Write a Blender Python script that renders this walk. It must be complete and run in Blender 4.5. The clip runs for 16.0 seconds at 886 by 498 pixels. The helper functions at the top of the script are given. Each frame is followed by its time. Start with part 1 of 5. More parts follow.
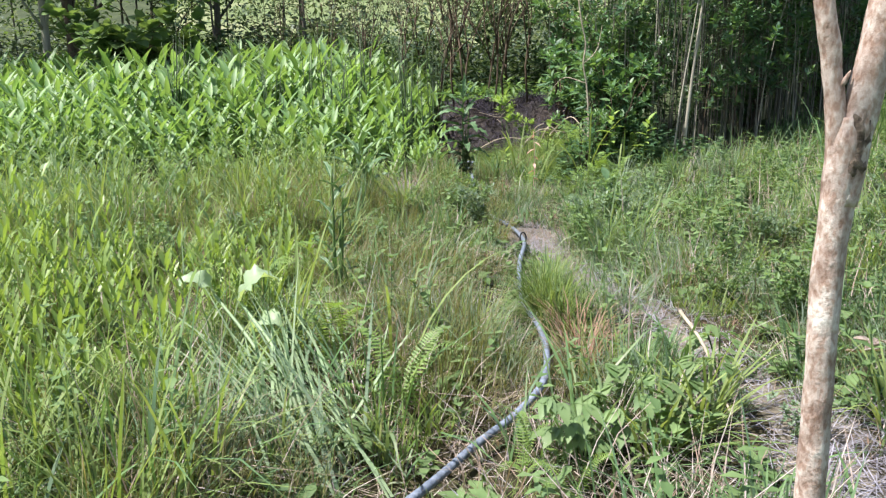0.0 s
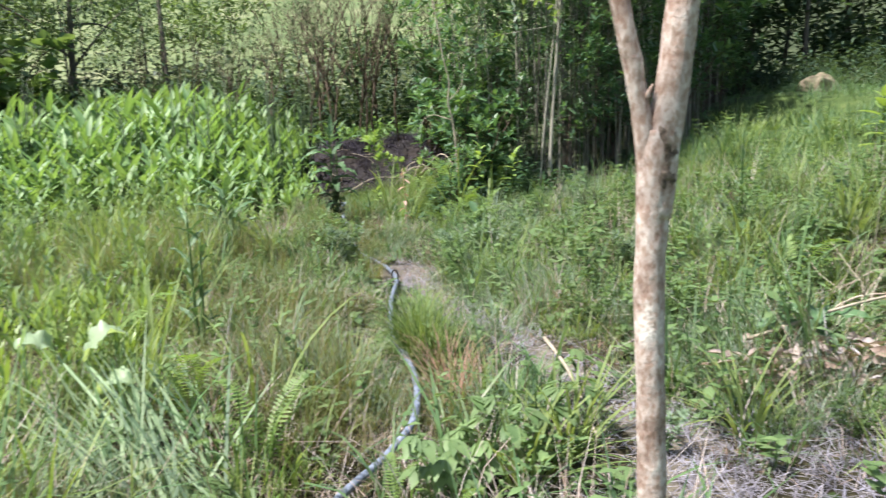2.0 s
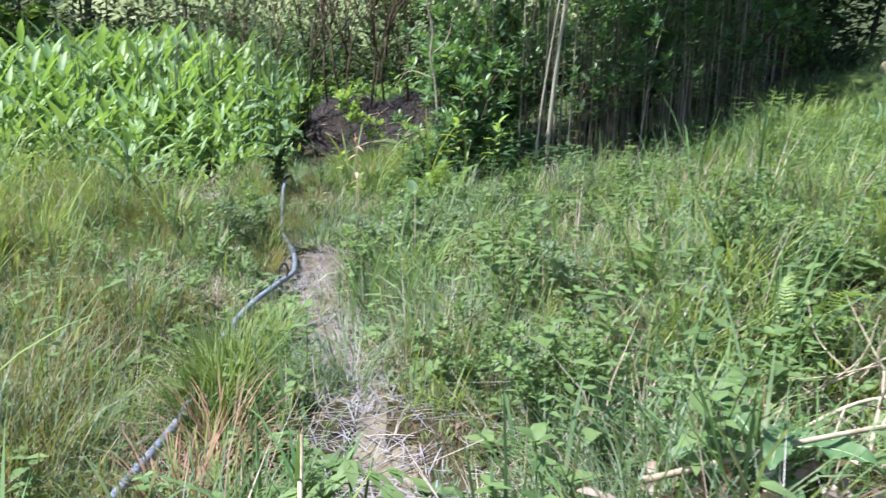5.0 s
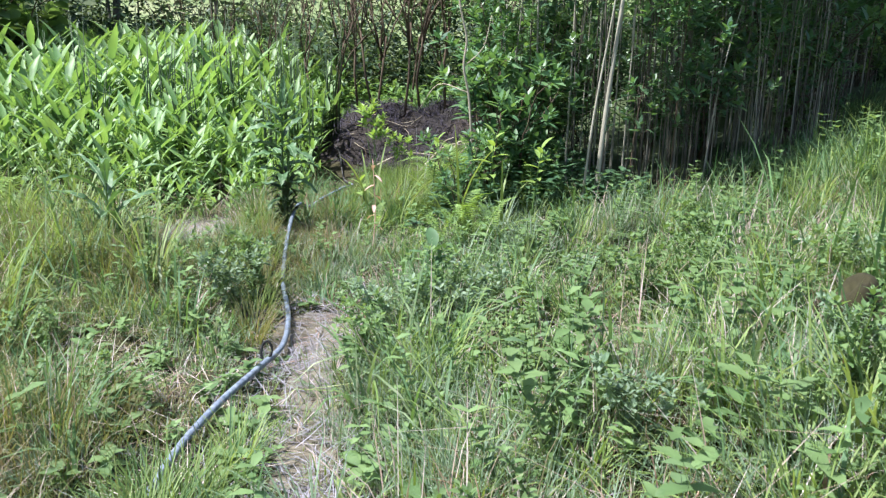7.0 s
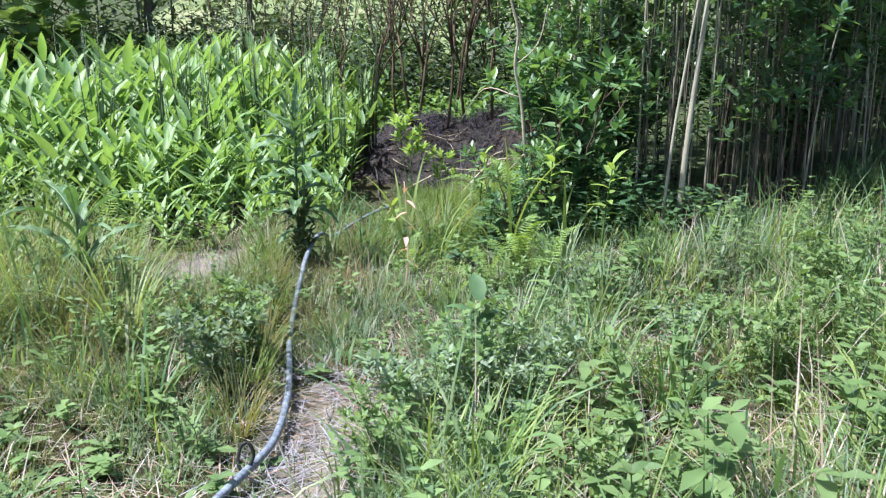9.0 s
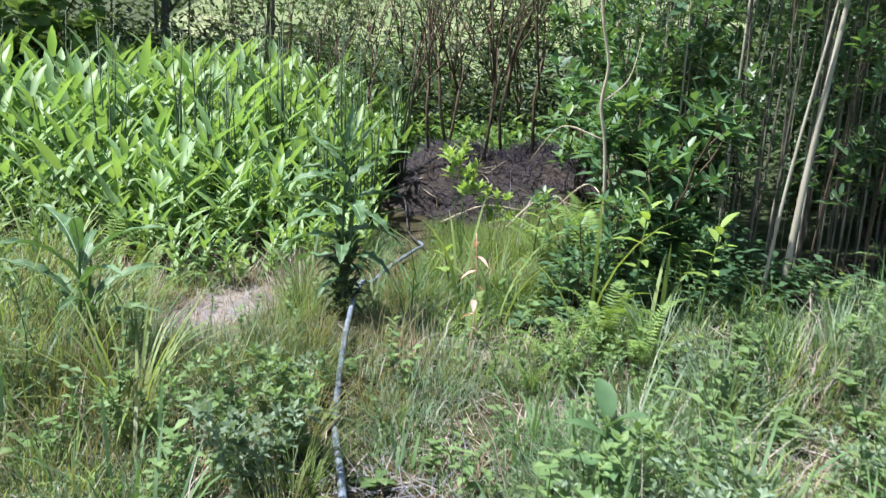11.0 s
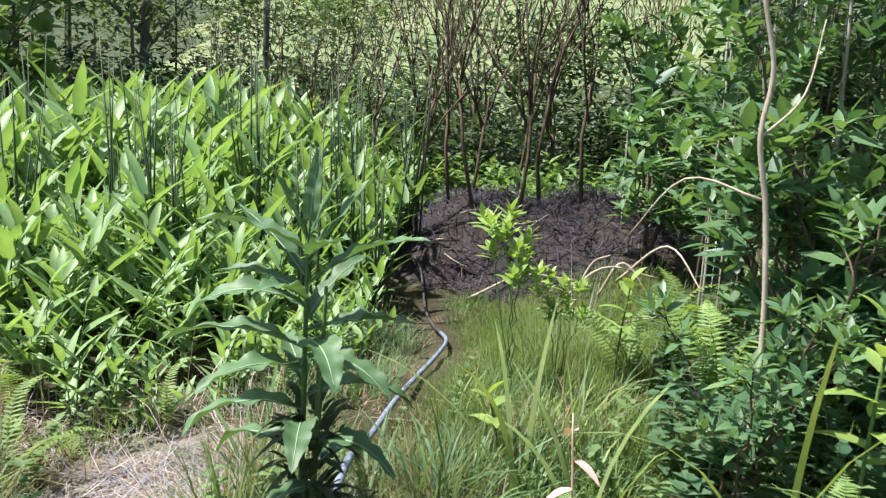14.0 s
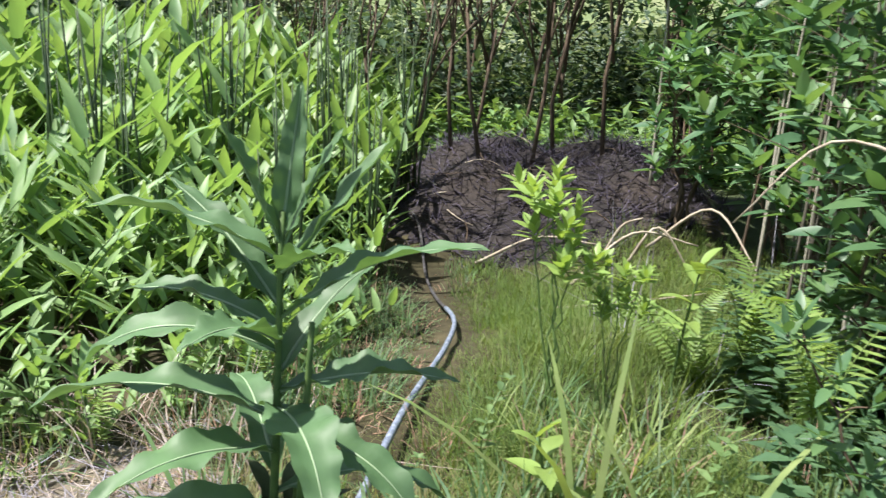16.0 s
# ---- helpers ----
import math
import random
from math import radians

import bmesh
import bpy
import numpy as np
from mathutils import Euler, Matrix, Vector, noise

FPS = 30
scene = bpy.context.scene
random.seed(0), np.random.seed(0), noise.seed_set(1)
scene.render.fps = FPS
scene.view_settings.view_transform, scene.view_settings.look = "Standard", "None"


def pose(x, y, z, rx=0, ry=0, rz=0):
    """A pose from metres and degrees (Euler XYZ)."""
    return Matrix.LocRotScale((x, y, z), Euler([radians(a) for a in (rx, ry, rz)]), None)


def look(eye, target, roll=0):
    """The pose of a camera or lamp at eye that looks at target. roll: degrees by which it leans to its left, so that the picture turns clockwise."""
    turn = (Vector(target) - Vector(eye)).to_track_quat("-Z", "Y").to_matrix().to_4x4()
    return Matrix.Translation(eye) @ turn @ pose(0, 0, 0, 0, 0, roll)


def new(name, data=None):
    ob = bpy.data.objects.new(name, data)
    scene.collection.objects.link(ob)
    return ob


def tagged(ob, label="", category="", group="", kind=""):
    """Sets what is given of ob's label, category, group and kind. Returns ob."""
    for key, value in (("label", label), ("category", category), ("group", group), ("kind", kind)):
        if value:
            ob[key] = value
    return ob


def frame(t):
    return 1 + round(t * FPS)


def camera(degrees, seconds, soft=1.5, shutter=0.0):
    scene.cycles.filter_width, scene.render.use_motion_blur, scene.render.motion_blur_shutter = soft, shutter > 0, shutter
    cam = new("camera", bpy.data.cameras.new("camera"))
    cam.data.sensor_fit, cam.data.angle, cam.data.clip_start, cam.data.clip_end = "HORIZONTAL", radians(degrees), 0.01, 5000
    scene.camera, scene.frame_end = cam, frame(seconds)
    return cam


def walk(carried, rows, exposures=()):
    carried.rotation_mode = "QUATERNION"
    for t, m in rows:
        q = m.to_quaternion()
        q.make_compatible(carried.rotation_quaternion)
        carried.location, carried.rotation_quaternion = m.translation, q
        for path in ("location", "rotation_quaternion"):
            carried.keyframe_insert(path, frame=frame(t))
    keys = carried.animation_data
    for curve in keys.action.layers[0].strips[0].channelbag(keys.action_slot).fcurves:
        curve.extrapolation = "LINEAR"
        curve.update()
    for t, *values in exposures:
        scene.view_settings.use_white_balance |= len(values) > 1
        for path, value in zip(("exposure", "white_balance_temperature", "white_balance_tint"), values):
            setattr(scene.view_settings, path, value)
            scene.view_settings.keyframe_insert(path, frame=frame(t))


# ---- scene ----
cam = camera(57.2, 16.0, 1.3, 0.22)
PATH = [
    (0, (0.044, -0.054, 1.459), (0.024, 1.892, 0.999), -0.2),
    (0.5, (0.049, -0.046, 1.454), (0.044, 1.902, 1.001), 0.2),
    (1, (0.04, -0.041, 1.455), (0.028, 1.913, 1.03), -0.1),
    (1.5, (0.061, -0.045, 1.439), (0.07, 1.916, 1.047), -1.9),
    (2, (0.15, 0.003, 1.429), (0.414, 1.951, 1.061), -1.9),
    (2.5, (0.21, 0.082, 1.39), (0.72, 1.97, 0.971), -1.3),
    (2.9, (0.337, 0.191, 1.315), (0.874, 2.08, 0.936), 0.2),
    (3, (0.43, 0.238, 1.326), (0.95, 2.132, 0.95), 1.2),
    (3.1, (0.551, 0.248, 1.301), (1.04, 2.155, 0.943), 1.3),
    (3.5, (0.846, 0.511, 1.217), (1.256, 2.438, 0.875), 1.6),
    (4, (0.966, 0.917, 1.26), (1.459, 2.806, 0.822), -1.8),
    (4.5, (1.086, 1.115, 1.345), (1.476, 3.04, 0.965), -0.1),
    (5, (1.244, 1.339, 1.334), (1.344, 3.285, 0.883), 1.6),
    (5.2, (1.254, 1.452, 1.339), (1.278, 3.392, 0.85), 0.8),
    (7.3, (1.392, 2.512, 1.501), (1.365, 4.455, 1.028), 2.0),
    (7.5, (1.399, 2.624, 1.471), (1.301, 4.563, 0.99), 2.1),
    (8, (1.499, 2.982, 1.486), (1.25, 4.918, 1.05), 1.8),
    (8.2, (1.486, 3.112, 1.458), (1.243, 5.052, 1.041), 0.8),
    (10.3, (1.045, 3.928, 1.372), (1.034, 5.864, 0.869), 2.6),
    (10.5, (0.983, 4.037, 1.414), (0.965, 5.976, 0.924), 2.8),
    (11, (0.921, 4.22, 1.414), (0.804, 6.178, 1.02), 4.3),
    (11.5, (0.864, 4.571, 1.395), (0.681, 6.547, 1.142), 3.2),
    (12, (0.775, 4.928, 1.329), (0.744, 6.916, 1.106), 0.7),
    (12.5, (0.709, 5.189, 1.335), (0.687, 7.173, 1.078), 1.8),
    (13, (0.757, 5.593, 1.334), (0.621, 7.569, 1.056), 2.6),
    (13.5, (0.774, 5.897, 1.358), (0.629, 7.872, 1.072), 1.5),
    (14, (0.685, 6.196, 1.372), (0.523, 8.166, 1.068), 3.0),
    (14.5, (0.722, 6.558, 1.325), (0.538, 8.528, 1.038), 4.1),
    (15, (0.673, 6.789, 1.345), (0.751, 8.752, 0.971), 3.0),
    (15.5, (0.58, 6.937, 1.35), (0.624, 8.889, 0.915), 3.8),
    (16, (0.482, 7.046, 1.346), (0.369, 8.992, 0.899), 4.3),
]
walk(cam, [(t, look(eye, target, roll)) for t, eye, target, roll in PATH], [(0.0, 1.15, 6500, 10), (2.5, 1.2, 6400, 10), (3.5, 1.32, 6150, 9), (5.2, 1.28, 6150, 8), (8.2, 1.38, 6050, 8), (10.4, 1.28, 6150, 8), (12.5, 1.28, 6300, 10), (14.0, 1.28, 6400, 10), (16.0, 1.24, 6500, 9)])
SUN_EL, SUN_AZ = 62.0, 258.0

# ---- world, sun ----
world = bpy.data.worlds.new("sky")
scene.world = world
world.use_nodes = True
wn = world.node_tree.nodes
sky = wn.new("ShaderNodeTexSky")
sky.sky_type = "NISHITA"
sky.sun_disc = False
sky.sun_elevation, sky.sun_rotation = radians(SUN_EL), radians(SUN_AZ)
sky.air_density, sky.dust_density = 1.0, 2.0
world.node_tree.links.new(sky.outputs[0], wn["Background"].inputs[0])
wn["Background"].inputs[1].default_value = 0.085
sun_data = bpy.data.lights.new("sun", "SUN")
sun_data.energy, sun_data.angle, sun_data.color = 5.0, radians(1.2), (1.0, 0.965, 0.90)
sun = new("sun", sun_data)
az, el = radians(SUN_AZ), radians(SUN_EL)
sun.matrix_world = look((math.sin(az) * math.cos(el) * 60, math.cos(az) * math.cos(el) * 60, math.sin(el) * 60), (0, 0, 0))

RNG = np.random.default_rng(7)


# ---- materials ----
def base_mat(name):
    m = bpy.data.materials.new(name)
    m.use_nodes = True
    n = m.node_tree.nodes
    return m, n, m.node_tree.links, n["Principled BSDF"]


def ramp_node(n, stops):
    r = n.new("ShaderNodeValToRGB")
    e = r.color_ramp.elements
    while len(e) < len(stops):
        e.new(0.5)
    for k, (p, c) in zip(e, stops):
        k.position, k.color = p, (*c, 1)
    return r


def leaf_mat(name, cols, rough=0.45, trans=0.35, scale=9.0, gloss=0.4, obj_vary=0.25):
    """A living or dry leaf: colour by island, mottled, thin enough to let light through."""
    m, n, l, p = base_mat(name)
    geo, tc = n.new("ShaderNodeNewGeometry"), n.new("ShaderNodeTexCoord")
    r = ramp_node(n, [(i / max(1, len(cols) - 1), (c[0], c[1], c[2] * 1.4 + 0.012)) for i, c in enumerate(cols)])
    patch = n.new("ShaderNodeTexNoise")
    patch.inputs["Scale"].default_value, patch.inputs["Detail"].default_value = 2.6, 2
    l.new(tc.outputs["Object"], patch.inputs["Vector"])
    drift = n.new("ShaderNodeMapRange")
    drift.inputs["From Min"].default_value, drift.inputs["From Max"].default_value = 0.3, 0.7
    l.new(patch.outputs[0], drift.inputs["Value"])
    blend = n.new("ShaderNodeMix")
    blend.inputs[0].default_value = 0.5
    l.new(geo.outputs["Random Per Island"], blend.inputs[2])
    l.new(drift.outputs[0], blend.inputs[3])
    l.new(blend.outputs[0], r.inputs[0])
    nz = n.new("ShaderNodeTexNoise")
    nz.inputs["Scale"].default_value, nz.inputs["Detail"].default_value = scale, 3
    l.new(tc.outputs["Object"], nz.inputs["Vector"])
    info = n.new("ShaderNodeObjectInfo")
    add = n.new("ShaderNodeMath")
    add.operation = "MULTIPLY_ADD"
    l.new(info.outputs["Random"], add.inputs[0])
    add.inputs[1].default_value, add.inputs[2].default_value = obj_vary, 0.62 - obj_vary / 2
    mad = n.new("ShaderNodeMath")
    mad.operation = "MULTIPLY_ADD"
    l.new(nz.outputs[0], mad.inputs[0])
    mad.inputs[1].default_value = 0.8
    l.new(add.outputs[0], mad.inputs[2])
    mul = n.new("ShaderNodeVectorMath")
    mul.operation = "SCALE"
    l.new(r.outputs[0], mul.inputs[0])
    l.new(mad.outputs[0], mul.inputs["Scale"])
    l.new(mul.outputs[0], p.inputs["Base Color"])
    p.inputs["Roughness"].default_value = rough
    p.inputs["Specular IOR Level"].default_value = gloss
    tr = n.new("ShaderNodeBsdfTranslucent")
    warm = n.new("ShaderNodeMix")
    warm.data_type, warm.blend_type = "RGBA", "MULTIPLY"
    warm.inputs[0].default_value = 1.0
    l.new(mul.outputs[0], warm.inputs[6])
    warm.inputs[7].default_value = (1.35, 1.3, 0.6, 1)
    l.new(warm.outputs[2], tr.inputs[0])
    mix = n.new("ShaderNodeMixShader")
    mix.inputs[0].default_value = trans
    l.new(p.outputs[0], mix.inputs[1])
    l.new(tr.outputs[0], mix.inputs[2])
    l.new(mix.outputs[0], n["Material Output"].inputs[0])
    return m


def rough_mat(name, stops, scale=20.0, rough=0.9, bump=0.4, stretch=(1, 1, 1), detail=8.0, scale2=0.0, stops2=None, spec=0.3):
    """Bark, soil, stone: mottled at two scales, with fine relief."""
    m, n, l, p = base_mat(name)
    tc, mp = n.new("ShaderNodeTexCoord"), n.new("ShaderNodeMapping")
    mp.inputs["Scale"].default_value = stretch
    l.new(tc.outputs["Object"], mp.inputs[0])
    nz = n.new("ShaderNodeTexNoise")
    nz.inputs["Scale"].default_value, nz.inputs["Detail"].default_value, nz.inputs["Roughness"].default_value = scale, detail, 0.65
    l.new(mp.outputs[0], nz.inputs["Vector"])
    r = ramp_node(n, stops)
    l.new(nz.outputs[0], r.inputs[0])
    out = r.outputs[0]
    if scale2:
        n2 = n.new("ShaderNodeTexNoise")
        n2.inputs["Scale"].default_value, n2.inputs["Detail"].default_value = scale2, 5
        l.new(mp.outputs[0], n2.inputs["Vector"])
        r2 = ramp_node(n, stops2)
        l.new(n2.outputs[0], r2.inputs[0])
        mx = n.new("ShaderNodeMix")
        mx.data_type, mx.blend_type = "RGBA", "MULTIPLY"
        mx.inputs[0].default_value = 1.0
        l.new(out, mx.inputs[6])
        l.new(r2.outputs[0], mx.inputs[7])
        out = mx.outputs[2]
    l.new(out, p.inputs["Base Color"])
    p.inputs["Roughness"].default_value = rough
    p.inputs["Specular IOR Level"].default_value = spec
    b = n.new("ShaderNodeBump")
    b.inputs["Strength"].default_value, b.inputs["Distance"].default_value = bump, 0.02
    l.new(nz.outputs[0], b.inputs["Height"])
    l.new(b.outputs[0], p.inputs["Normal"])
    return m


# the last, lightest stop in GRASS, FINE, PALE and LIME paints sun-catching blades
GRASS = leaf_mat("grass_blade", [(0.05, 0.10, 0.024), (0.088, 0.165, 0.04), (0.125, 0.21, 0.055), (0.085, 0.15, 0.052), (0.19, 0.255, 0.09), (0.36, 0.37, 0.20)], 0.5, 0.38, 9.0, 0.25)
FINE = leaf_mat("fine_grass", [(0.06, 0.105, 0.018), (0.095, 0.15, 0.026), (0.15, 0.20, 0.036), (0.29, 0.30, 0.11)], 0.55, 0.36, 9.0, 0.2)
SWARD = leaf_mat("soft_sward", [(0.07, 0.125, 0.02), (0.105, 0.165, 0.026), (0.145, 0.20, 0.034), (0.20, 0.22, 0.065)], 0.55, 0.4, 9.0, 0.2)
OLIVE = leaf_mat("olive_grass", [(0.10, 0.125, 0.024), (0.15, 0.165, 0.036), (0.23, 0.205, 0.075), (0.075, 0.11, 0.02)], 0.6, 0.38, 9.0, 0.15)
PALE = leaf_mat("pale_grass", [(0.15, 0.225, 0.095), (0.22, 0.29, 0.14), (0.11, 0.175, 0.065), (0.38, 0.43, 0.28)], 0.5, 0.36, 9.0, 0.3)
LIME = leaf_mat("lime_grass", [(0.12, 0.195, 0.034), (0.178, 0.255, 0.05), (0.235, 0.295, 0.075), (0.15, 0.235, 0.045), (0.40, 0.42, 0.18)], 0.5, 0.4, 9.0, 0.25)
GREYSTRAW = leaf_mat("grey_straw", [(0.20, 0.19, 0.15), (0.29, 0.28, 0.235), (0.12, 0.105, 0.08), (0.38, 0.37, 0.33)], 0.75, 0.15)
STRAW = leaf_mat("dry_straw", [(0.36, 0.29, 0.17), (0.46, 0.40, 0.27), (0.27, 0.19, 0.10), (0.50, 0.47, 0.37)], 0.7, 0.2)
RUST = leaf_mat("rusty_straw", [(0.22, 0.11, 0.05), (0.30, 0.19, 0.09), (0.13, 0.075, 0.04)], 0.75, 0.15)
GINGER = leaf_mat("ginger_leaf", [(0.115, 0.215, 0.05), (0.16, 0.28, 0.065), (0.22, 0.34, 0.085), (0.135, 0.245, 0.065), (0.34, 0.42, 0.11)], 0.5, 0.38, 3.0, 0.45)
DOCK = leaf_mat("dock_leaf", [(0.06, 0.12, 0.032), (0.085, 0.16, 0.042), (0.115, 0.20, 0.05)], 0.55, 0.28, 16.0, 0.5)
RIB = leaf_mat("pale_midrib", [(0.22, 0.31, 0.12), (0.27, 0.35, 0.15)], 0.5, 0.1)
WEED = leaf_mat("weed_leaf", [(0.07, 0.125, 0.03), (0.12, 0.195, 0.047), (0.175, 0.255, 0.07), (0.10, 0.165, 0.06)], 0.5, 0.38, 9.0, 0.3)
SHRUB = leaf_mat("shrub_leaf", [(0.035, 0.08, 0.024), (0.055, 0.11, 0.033), (0.085, 0.15, 0.045), (0.05, 0.095, 0.038)], 0.38, 0.32, 5.0, 0.5)
GLOSSY = leaf_mat("glossy_leaf", [(0.045, 0.11, 0.036), (0.075, 0.16, 0.046), (0.12, 0.215, 0.055), (0.17, 0.27, 0.065)], 0.46, 0.36, 5.0, 0.55)
EMBER = leaf_mat("reddened_leaf", [(0.36, 0.12, 0.035), (0.42, 0.20, 0.05), (0.34, 0.28, 0.06)], 0.5, 0.4)
YOUNG = leaf_mat("young_leaf", [(0.19, 0.29, 0.05), (0.24, 0.34, 0.06), (0.16, 0.26, 0.05)], 0.4, 0.4, 5.0)
FERN = leaf_mat("fern_leaf", [(0.13, 0.22, 0.035), (0.19, 0.29, 0.05), (0.25, 0.33, 0.06)], 0.5, 0.4)
WILT = leaf_mat("wilted_leaf", [(0.28, 0.40, 0.16), (0.34, 0.44, 0.19), (0.24, 0.35, 0.14)], 0.45, 0.4, 6.0)
REED = leaf_mat("reed", [(0.03, 0.06, 0.012), (0.05, 0.085, 0.018), (0.075, 0.11, 0.025)], 0.5, 0.2)
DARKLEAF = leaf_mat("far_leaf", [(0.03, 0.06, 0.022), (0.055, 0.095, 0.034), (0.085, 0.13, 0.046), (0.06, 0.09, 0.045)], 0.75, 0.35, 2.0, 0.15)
# far leaves with sunlight put into the colour, paler than far_leaf
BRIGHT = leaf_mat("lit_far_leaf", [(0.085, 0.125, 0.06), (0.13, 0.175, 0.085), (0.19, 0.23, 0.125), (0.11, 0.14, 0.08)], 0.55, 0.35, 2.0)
MULCH = leaf_mat("rotting_mulch", [(0.016, 0.012, 0.012), (0.035, 0.027, 0.025), (0.06, 0.05, 0.047), (0.03, 0.024, 0.022), (0.17, 0.15, 0.135)], 0.8, 0.1)
PINK = leaf_mat("withered_leaf", [(0.50, 0.26, 0.16), (0.55, 0.36, 0.22), (0.42, 0.17, 0.09)], 0.7, 0.2)
STEMG = rough_mat("green_stem", [(0.3, (0.05, 0.10, 0.03)), (0.7, (0.11, 0.17, 0.05))], 30, 0.6, 0.2)
STEMD = rough_mat("dark_stem", [(0.3, (0.03, 0.045, 0.018)), (0.7, (0.07, 0.09, 0.035))], 30, 0.7, 0.3)
TWIG = rough_mat("brown_twig", [(0.3, (0.05, 0.037, 0.027)), (0.7, (0.13, 0.09, 0.062))], 25, 0.85, 0.4, (1, 1, 0.3))
POLE = rough_mat("pale_pole_bark", [(0.25, (0.19, 0.17, 0.135)), (0.5, (0.31, 0.285, 0.235)), (0.8, (0.44, 0.41, 0.35))], 14, 0.85, 0.4, (1, 1, 0.25))
GREYBARK = rough_mat("grey_bark", [(0.3, (0.06, 0.052, 0.043)), (0.6, (0.14, 0.125, 0.10)), (0.8, (0.22, 0.20, 0.165))], 12, 0.9, 0.6, (1, 1, 0.3))
BARK = rough_mat("mottled_bark", [(0.34, (0.24, 0.165, 0.135)), (0.45, (0.40, 0.305, 0.265)), (0.54, (0.53, 0.44, 0.40)), (0.64, (0.72, 0.66, 0.62))], 26, 0.9, 0.5, (1, 1, 0.6), 10.0,
                 130, [(0.38, (0.70, 0.60, 0.54)), (0.55, (1, 1, 1))])
KNOT = rough_mat("bark_knot", [(0.34, (0.06, 0.042, 0.033)), (0.48, (0.19, 0.14, 0.11)), (0.62, (0.36, 0.28, 0.23))], 60, 0.95, 0.9)
DEADWOOD = rough_mat("bleached_deadwood", [(0.3, (0.24, 0.19, 0.14)), (0.6, (0.42, 0.36, 0.29)), (0.85, (0.55, 0.50, 0.43))], 18, 0.85, 0.4, (1, 1, 0.3))
SOIL = rough_mat("soil", [(0.3, (0.025, 0.019, 0.011)), (0.55, (0.055, 0.045, 0.026)), (0.75, (0.10, 0.08, 0.048))], 6, 0.95, 0.8, (1, 1, 1), 12.0,
                 0.9, [(0.35, (0.55, 0.65, 0.40)), (0.65, (1, 1, 1))])
ASH = rough_mat("dark_mulch", [(0.3, (0.012, 0.010, 0.010)), (0.55, (0.03, 0.025, 0.024)), (0.8, (0.075, 0.066, 0.064))], 14, 0.9, 1.0, (1, 1, 1), 12.0, 2.2, [(0.42, (0.8, 0.8, 0.85)), (0.66, (1.3, 1.18, 1.08))])
DRYMUD = rough_mat("dry_litter_mud", [(0.3, (0.085, 0.07, 0.052)), (0.55, (0.165, 0.142, 0.11)), (0.8, (0.28, 0.25, 0.205))], 12, 0.95, 0.8, (1, 1, 1), 12.0)
PIPE = rough_mat("blue_grey_pipe", [(0.32, (0.07, 0.085, 0.12)), (0.5, (0.16, 0.19, 0.26)), (0.72, (0.30, 0.33, 0.41))], 34, 0.5, 0.15, (1, 1, 1), 9.0, 0.0, None, 0.5)
MUDPIPE = rough_mat("mud_caked_pipe", [(0.35, (0.025, 0.022, 0.022)), (0.55, (0.06, 0.057, 0.06)), (0.75, (0.13, 0.135, 0.155))], 22, 0.8, 0.4)
BLACK = rough_mat("black_rubber", [(0.3, (0.008, 0.008, 0.009)), (0.8, (0.03, 0.03, 0.032))], 30, 0.6, 0.3)
MEADOW = rough_mat("far_meadow", [(0.3, (0.075, 0.11, 0.045)), (0.5, (0.13, 0.165, 0.07)), (0.65, (0.20, 0.215, 0.115)), (0.8, (0.27, 0.24, 0.16))], 0.5, 0.95, 0.5, (1, 1, 1), 12.0)
# ground under trees, with their shade put into a darker colour
FLOOR = rough_mat("shaded_floor", [(0.3, (0.02, 0.03, 0.012)), (0.55, (0.045, 0.06, 0.025)), (0.8, (0.09, 0.10, 0.05))], 1.5, 0.95, 0.8, (1, 1, 1), 12.0)
TURF = rough_mat("rough_turf", [(0.3, (0.03, 0.05, 0.015)), (0.55, (0.07, 0.105, 0.03)), (0.8, (0.13, 0.15, 0.06))], 5, 0.95, 0.9, (1, 1, 1), 12.0,
                 0.5, [(0.35, (0.6, 0.7, 0.5)), (0.65, (1, 1, 1))])
ROCK = rough_mat("tan_boulder", [(0.3, (0.13, 0.10, 0.065)), (0.6, (0.24, 0.20, 0.14)), (0.85, (0.34, 0.30, 0.23))], 8, 0.95, 0.8)


# ---- terrain ----
LIE = np.array([(0, 0, .04), (-3, 0, .05), (-4, 4, .05), (-2, 3, .05), (0, 2.6, .0), (.5, 3.5, .05), (1.3, 3.4, .12), (1.0, 4.7, .06), (.6, 5.8, .02), (2.1, 3.2, .3),
                (2.1, 5.5, .22), (2.8, 5, .5), (4.2, 5, .72), (3, 2, .4), (2.6, 8.6, .3), (1.6, 7.2, .12), (.6, 7.2, .06), (.2, 8.2, .15), (.3, 8.8, .14), (1, 9, .16), (1, 10.2, .14), (-.6, 9.2, -.08),
                (-2.5, 8.5, .0), (.3, 11.4, -.05), (-1.5, 11, 0), (-4, 11, .1), (-3, 16, .25), (3, 12, .3), (6, 9, .9), (8.4, 13, 1.32), (5, 11.5, .6), (7, 15, 1.1), (12, 17, 1.7), (0, 18, .2), (-8, 8, .2)])


